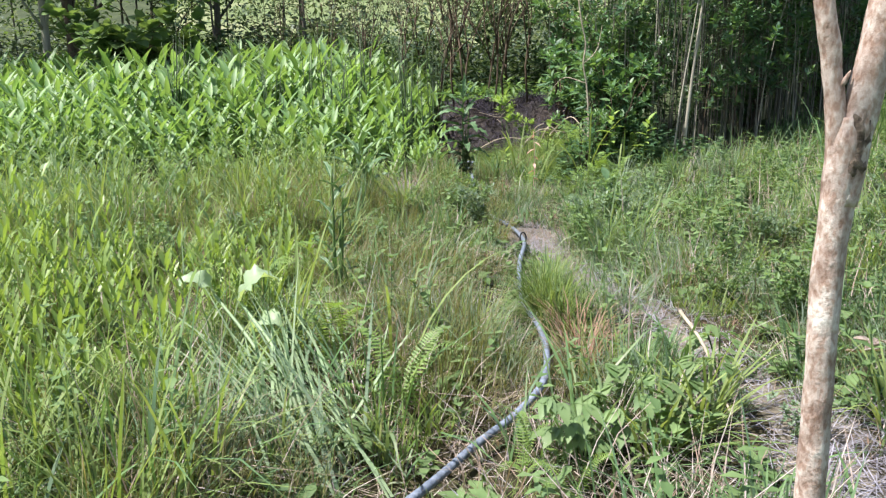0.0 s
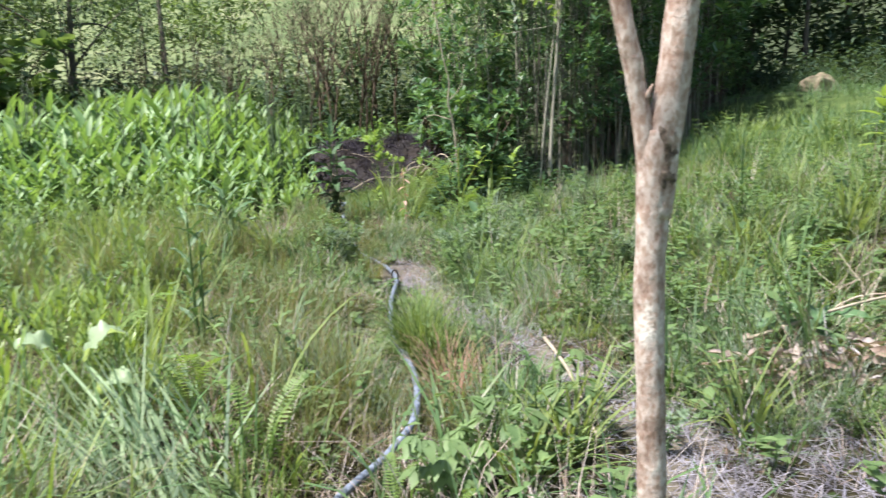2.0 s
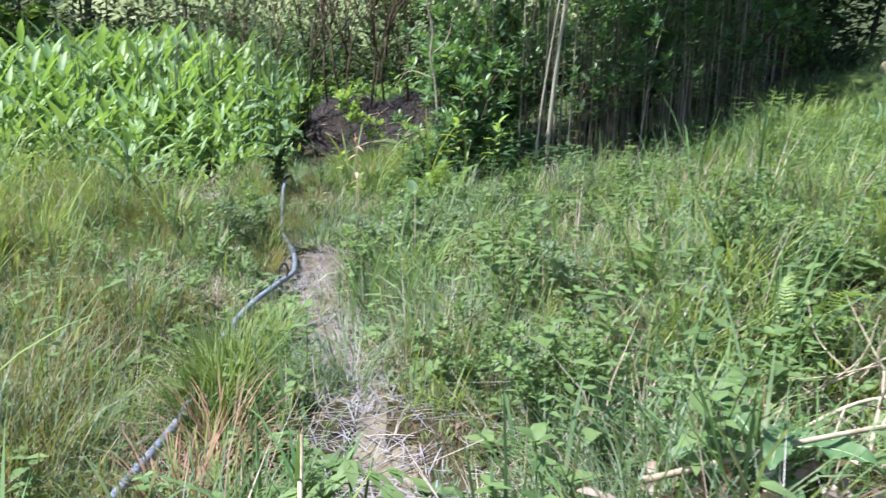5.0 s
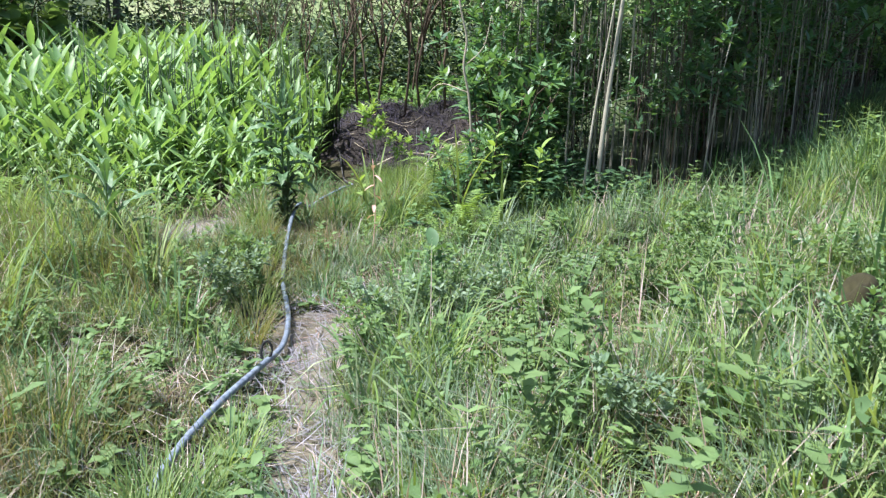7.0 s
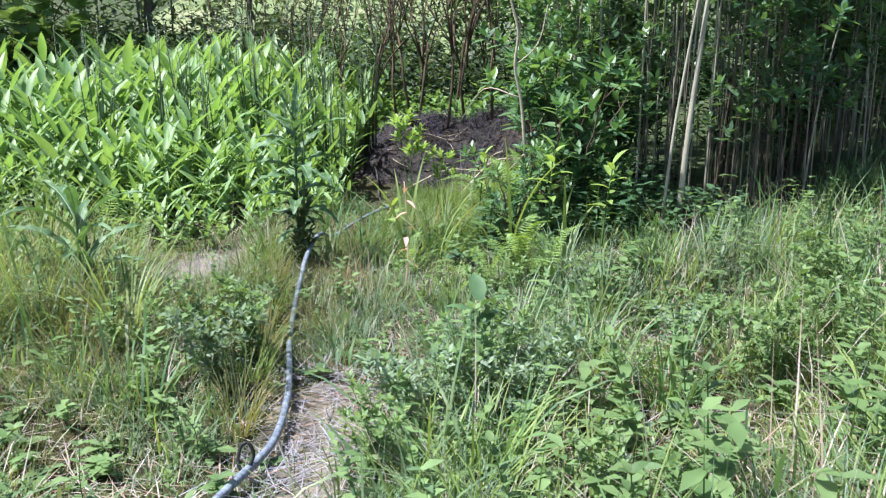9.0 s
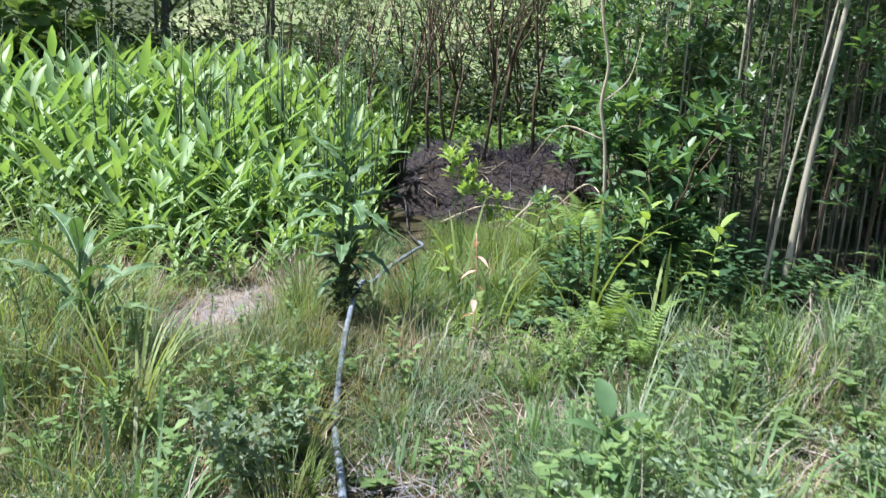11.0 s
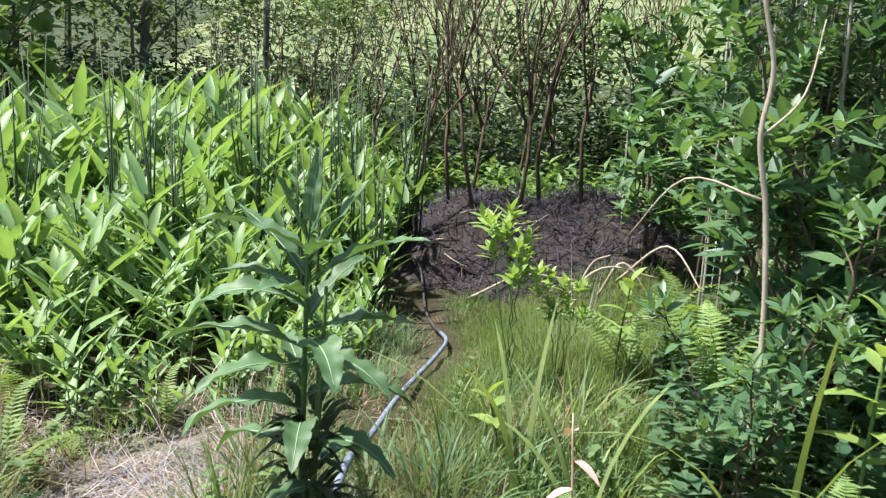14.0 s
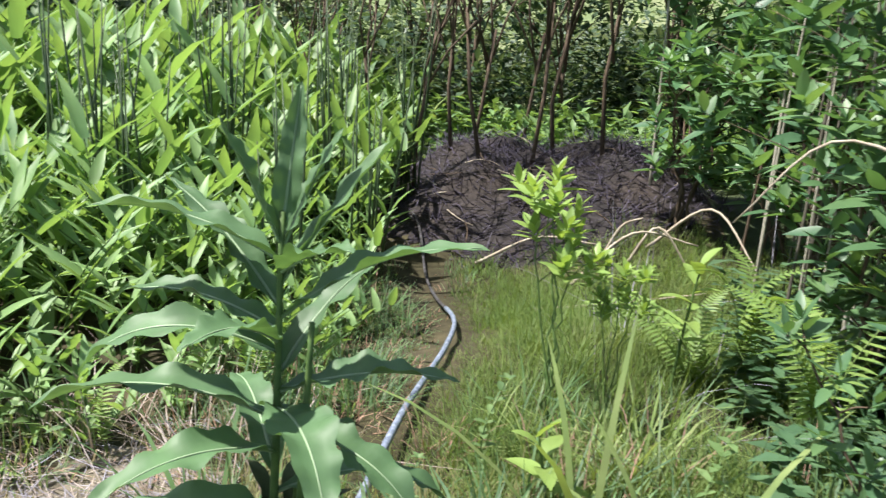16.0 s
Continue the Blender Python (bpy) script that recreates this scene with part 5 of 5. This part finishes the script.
TWIGGY = [twiggy_meshes(80 + i, 3.0 + .25 * i) for i in range(4)]
for i, (x, y, s) in enumerate([(-.15, 13.3, .9), (.1, 13.7, .9), (.35, 13.3, .95), (.75, 13.4, 1.0), (.95, 13.9, 1.1), (1.3, 13.5, 1.0), (-.7, 14.6, 1.0), (.2, 15.0, 1.1), (-1.4, 15.2, 1.0), (1.9, 14.6, 1.15), (-2.4, 15.6, 1.0), (.7, 15.6, 1.2), (-3.3, 17.5, 1.1), (-1.8, 17.0, 1.1), (-.8, 16.6, 1.2), (.1, 17.2, 1.2), (1.2, 16.8, 1.2), (2.2, 16.2, 1.2)]):
    t = thing("twiggy_shrub", "tall thin brown shrub with bare upright twigs", "shrub", "twiggy shrubs behind the mound", at=spot(x, y, i * 77, s))
    part("stem", TWIGGY[i % 4][0], TWIG, t)
    part("foliage", TWIGGY[i % 4][1], DARKLEAF, t)

# sticks on the mound
for k in range(22):
    x, y = RNG.uniform(.0, 1.9), RNG.uniform(12.5, 13.6)
    a, ln = RNG.uniform(0, 6.283), RNG.uniform(.12, .4)
    P = spline([(x + ln * f * math.cos(a + .5 * f), y + .5 * ln * f * math.sin(a), float(lie(x + ln * f * math.cos(a + .5 * f), y + .5 * ln * f * math.sin(a))) + .02 + .22 * ln * f * (k % 3)) for f in (0, .4, .75, 1)], 4)
    t = thing("dry_twig", "thin grey dry twig on the dark mound", "twig", "twigs on the mound")
    part("wood", Geo().add(*tube(P, np.linspace(.006, .002, len(P)), 5)), DEADWOOD if k % 2 else TWIG, t)
for k, pts in enumerate([[(1.0, 11.9, .05), (1.35, 12.0, .3), (1.75, 12.0, .18)], [(1.35, 12.1, .05), (1.5, 12.0, .32), (1.72, 11.95, .02)], [(.75, 11.5, .04), (1.2, 11.55, .06), (1.7, 11.5, .05)],
                         [(1.2, 12.2, .05), (1.3, 12.15, .28), (1.42, 12.1, .34)], [(.4, 12.3, .04), (.8, 12.5, .06), (1.2, 12.4, .04)], [(1.5, 12.3, .05), (1.8, 12.0, .4), (2.0, 11.6, .1)]]):
    t = thing("fallen_stick", "bleached dry stick lying on the dark mound", "stick", "sticks on the mound")
    P = spline([(x, y, float(lie(x, y)) + u) for x, y, u in pts], 6)
    part("wood", Geo().add(*tube(P, np.linspace(.012, .005, len(P)), 6)), DEADWOOD, t)


# ---- dead branches, shadow lump, boulder on the slope ----
def dead_branch(pts, rad, label, twigs=4, seed=1):
    r = np.random.default_rng(seed)
    t = thing("dead_branch", label, "branch", "dead branches on the slope")
    P = spline([(x, y, float(lie(x, y)) + u) for x, y, u in pts], 8)
    part("wood", Geo().add(*tube(P, np.linspace(rad, rad * .5, len(P)), 7)), DEADWOOD, t)
    for k in range(twigs):
        p = P[r.integers(3, len(P) - 2)]
        q = p + r.normal(0, .16, 3) + (0, 0, .06)
        part("twig", Geo().add(*tube(spline([p, (p + q) / 2 + r.normal(0, .02, 3), q], 4), np.linspace(rad * .5, rad * .2, 9), 5)), DEADWOOD, t)


dead_branch([(1.80, 3.0, .20), (2.3, 3.04, .25), (2.9, 3.08, .24)], .0085, "long thin bleached branch lying on the grass", 2, 1)
dead_branch([(2.3, 3.35, .06), (2.6, 3.4, .16), (2.95, 3.3, .12)], .007, "bleached dead brushwood in a heap", 6, 2)
dead_branch([(2.45, 3.2, .05), (2.65, 3.5, .2), (2.75, 3.75, .1)], .006, "bleached dead brushwood in a heap", 6, 3)
dead_branch([(2.2, 3.5, .06), (2.5, 3.6, .12), (2.9, 3.75, .16)], .006, "bleached dead brushwood in a heap", 6, 4)
dead_branch([(1.0, 3.2, .30), (1.03, 2.95, .2), (1.06, 2.68, .04)], .008, "thin pale bent stick", 0, 5)


def lump(name, mat, c, size, label, category, seed):
    bm = bmesh.new()
    bmesh.ops.create_icosphere(bm, subdivisions=4, radius=1)
    for v in bm.verts:
        n = noise.noise(v.co * 1.6 + Vector((seed, 0, 0))) * .35 + noise.noise(v.co * 5 + Vector((seed, 3, 0))) * .12
        v.co = Vector((v.co.x * size[0], v.co.y * size[1], v.co.z * size[2])) * (1 + n)
    me = bpy.data.meshes.new(name)
    bm.to_mesh(me)
    bm.free()
    for p in me.polygons:
        p.use_smooth = True
    me.materials.append(mat)
    ob = new(name, me)
    ob.matrix_basis = pose(c[0], c[1], float(lie(c[0], c[1])) + c[2])
    tagged(ob, label, category)


# dark soil lump put where the grass tangle is only in shadow
lump("tree_stump", SOIL, (2.95, 5.35, .02), (.13, .13, .22), "dark lump standing in for a shadowed hollow in the grass", "stump", 3)
lump("boulder", ROCK, (8.42, 13.0, .05), (.3, .27, .22), "tan weathered boulder on the slope", "boulder", 7)


# ---- left trees, round-leaved bush, far woods ----
def big_tree(x, y, h, rad, label, mat, leaf_material, crown_at, crown_r, n, seed, lean=(0, 0), L=.16):
    r = np.random.default_rng(seed)
    t = thing("tree", label, "tree", at=spot(x, y))
    P = spline([(0, 0, -.1), (lean[0] * .2 + .04, lean[1] * .2, h * .3), (lean[0] * .6 - .03, lean[1] * .6, h * .65), (lean[0], lean[1], h)], 7)
    part("trunk", Geo().add(*tube(P, np.linspace(rad, rad * .4, len(P)), 9)), mat, t)
    lf = Geo()
    for k in range(12):
        p = P[r.integers(len(P) // 3, len(P))]
        q = np.array([lean[0], lean[1], crown_at]) + r.normal(0, 1, 3) * np.array(crown_r) * .7
        part("limb", Geo().add(*tube(spline([p, (p + q) / 2 + (0, 0, .15), q], 4), np.linspace(rad * .35, rad * .08, 9), 5)), mat, t)
        m = n // 12
        c = q + r.normal(0, 1, (m, 3)) * np.array(crown_r) * .42
        lf.add(*leaves(c, r.normal(0, 1, (m, 3)) * (1, 1, .5), r.uniform(.6, 1.2, m) * L, r.uniform(.3, .5, m) * L, .25, .2, 2))
    part("crown", lf, leaf_material, t)


big_tree(-5.3, 18.7, 4.5, .10, "dark slender tree behind the leafy bed", GREYBARK, DARKLEAF, 3.4, (1.6, 1.2, .8), 2600, 1, (.35, 0), .13)
big_tree(-7.6, 15.6, 5.0, .09, "pale grey trunk at the wood's edge", POLE, DARKLEAF, 4.2, (1.4, 1.2, .9), 2200, 2, (.1, 0), .13)
big_tree(-7.0, 15.4, 5.0, .12, "brown trunk at the wood's edge", TWIG, DARKLEAF, 4.2, (1.4, 1.2, .9), 2200, 3, (-.1, .2), .13)
big_tree(-8.6, 15.0, 5.0, .10, "brown trunk at the wood's edge", TWIG, DARKLEAF, 3.6, (1.4, 1.2, 1.0), 2200, 4, (-.1, .2), .13)

ROUND = shrub_meshes(91, 1.0, 9, .13, .95, 9, .008, 1.2, .5)
place_shrub("round_leaf_bush", ROUND, TWIG, WEED, -5.35, 14.7, 0, 2.6, "bush with large round pale green leaves")
place_shrub("round_leaf_bush", ROUND, TWIG, WEED, -5.75, 14.5, 90, 2.2, "bush with large round pale green leaves")


def leaf_cloud(n, centres, spread, L, r):
    i = r.integers(0, len(centres), n)
    c = np.array(centres)[i] + r.normal(0, 1, (n, 3)) * spread
    c[:, 2] = np.maximum(c[:, 2], lie(c[:, 0], c[:, 1]) + .02)
    return chips(c, r.normal(0, 1, (n, 3)) * (1, 1, .5), r.uniform(.7, 1.3, n) * L, r.uniform(.4, .6, n) * L)


def far_woods():
    r = np.random.default_rng(44)
    shade = [(r.uniform(-7.0, 5.5), r.uniform(17.0, 20.5), r.uniform(.0, 1.6)) for _ in range(180)] + [(r.uniform(-.6, 4.0), r.uniform(16.2, 19), r.uniform(.8, 2.4)) for _ in range(22)]
    right = [(x, 15.0 + .28 * (x - 5) + abs(r.normal(0, 2.2)), r.uniform(.0, 6)) for x in r.uniform(4.5, 27, 640)]
    left = [(r.uniform(-20, -5.8), r.uniform(17.0, 23), r.uniform(.2, 6.5)) for _ in range(290)] + [(r.uniform(-5.8, -1.5), r.uniform(20, 24), r.uniform(2.6, 6.5)) for _ in range(60)]
    for name, mat, boxes, n, L, spread, label in (
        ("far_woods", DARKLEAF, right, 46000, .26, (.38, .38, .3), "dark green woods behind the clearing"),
        ("left_woods", WEED, left, 29000, .18, (.34, .34, .26), "dark green trees and scrub behind the leafy bed"),
        ("thicket_undergrowth", GLOSSY, [(x, 11.9 + .35 * (x - 2.5) + 1.0 * max(0, x - 4.6) + r.uniform(0, 2.5), r.uniform(.3, 4.6)) for x in r.uniform(2.2, 10.5, 150)], 18000, .12, (.33, .33, .28), "dense dark undergrowth inside the thicket"),
        # out-of-view leaves added over the saplings to keep sun off the thicket
        ("thicket_canopy", SHRUB, [(x, 10.4 + .35 * (x - 2.5) + 1.15 * max(0, x - 4.6) + r.uniform(-.3, 3), r.uniform(2.9, 4.6)) for x in r.uniform(2.2, 9, 120)], 4500, .14, (.4, .4, .25), "unseen leafy tops added to shade the thicket"),
        # scrub in shade: the darkness comes from the leaf colour
        ("shaded_scrub", DARKLEAF, shade, 25000, .16, (.42, .42, .25), "scrub behind the twiggy shrubs, shade put into its dark leaves"),
        ("edge_scrub", DARKLEAF, [(x, 12.6 + .28 * (x - 5) + abs(r.normal(0, 1.2)), r.uniform(.05, .5)) for x in r.uniform(8.8, 24, 120)], 16000, .11, (.35, .35, .15), "low green scrub along the woods' edge"),
        # scrub in sun: the brightness comes from the leaf colour
        ("lit_scrub", BRIGHT, [(r.uniform(-14, 4.5), r.uniform(17.5, 25), abs(r.normal(0, 1.0))) for _ in range(240)], 36000, .19, (.40, .40, .26), "grey-green scrub beyond the bed, sunlight put into its leaf colour"),
        ("low_green", GINGER, [(r.uniform(-1.6, 3.0), r.uniform(15.2, 18), r.uniform(.1, .5)) for _ in range(80)], 8000, .15, (.3, .3, .15), "bright green low growth behind the twiggy shrubs")):
        c = [(x, y, z + float(lie(x, y))) for x, y, z in boxes]
        part(name, Geo().add(*leaf_cloud(n, c, spread, L, r)), mat)
        tagged(bpy.data.objects[name], label, "woods", kind="stuff")
    for k in range(44):
        x = r.uniform(4.5, 16) if k % 2 else r.uniform(-14, -2.5)
        y = 15.0 + .28 * (x - 5) + r.uniform(0, 3) if k % 2 else r.uniform(18, 23)
        h = r.uniform(4.5, 7)
        t = thing("wood_trunk", "slender dark trunk in the far woods", "tree", "trunks of the far woods", at=spot(x, y, r.uniform(0, 360)))
        part("trunk", Geo().add(*tube(spline([(0, 0, -.1), (r.normal(0, .15), 0, h * .5), (r.normal(0, .3), r.normal(0, .2), h)], 5), np.linspace(r.uniform(.02, .06), .012, 11), 7)), GREYBARK, t)


far_woods()


# ---- debris on the mound ----
n = 6500
x, y = RNG.uniform(-.6, 2.4, n), RNG.uniform(12.2, 14.7, n)
sel = in_mound(x, y) < 1.25
x, y = x[sel], y[sel]
n = len(x)
V, T = blades(on_ground(x, y, .01), RNG.uniform(0, 6.283, n), RNG.uniform(.05, .28, n), RNG.uniform(.004, .014, n), RNG.uniform(1.0, 1.65, n), RNG.normal(0, .4, n), 3)
ob = part("mound_debris", Geo().add(V, T), MULCH)
tagged(ob, "dark rotting leaves and twigs heaped on the mound", "debris", kind="stuff")


# ---- dead leaves on the slope ----
n = 140
r = np.random.default_rng(71)
x, y = r.normal(2.02, .2, n), r.normal(2.90, .13, n)
a = r.uniform(0, 6.283, n)
V, T = leaves(on_ground(x, y, .08) + np.stack([np.zeros(n), np.zeros(n), r.uniform(0, .08, n)], 1), np.stack([np.cos(a), np.sin(a), r.normal(0, .4, n)], 1), r.uniform(.05, .10, n), r.uniform(.025, .05, n), r.uniform(-.2, .6, n), .7, 4, r.normal(0, .8, n))
tagged(part("dead_leaves", Geo().add(V, T), STRAW), "pale curled dead leaves lying in a heap", "leaves", kind="stuff")
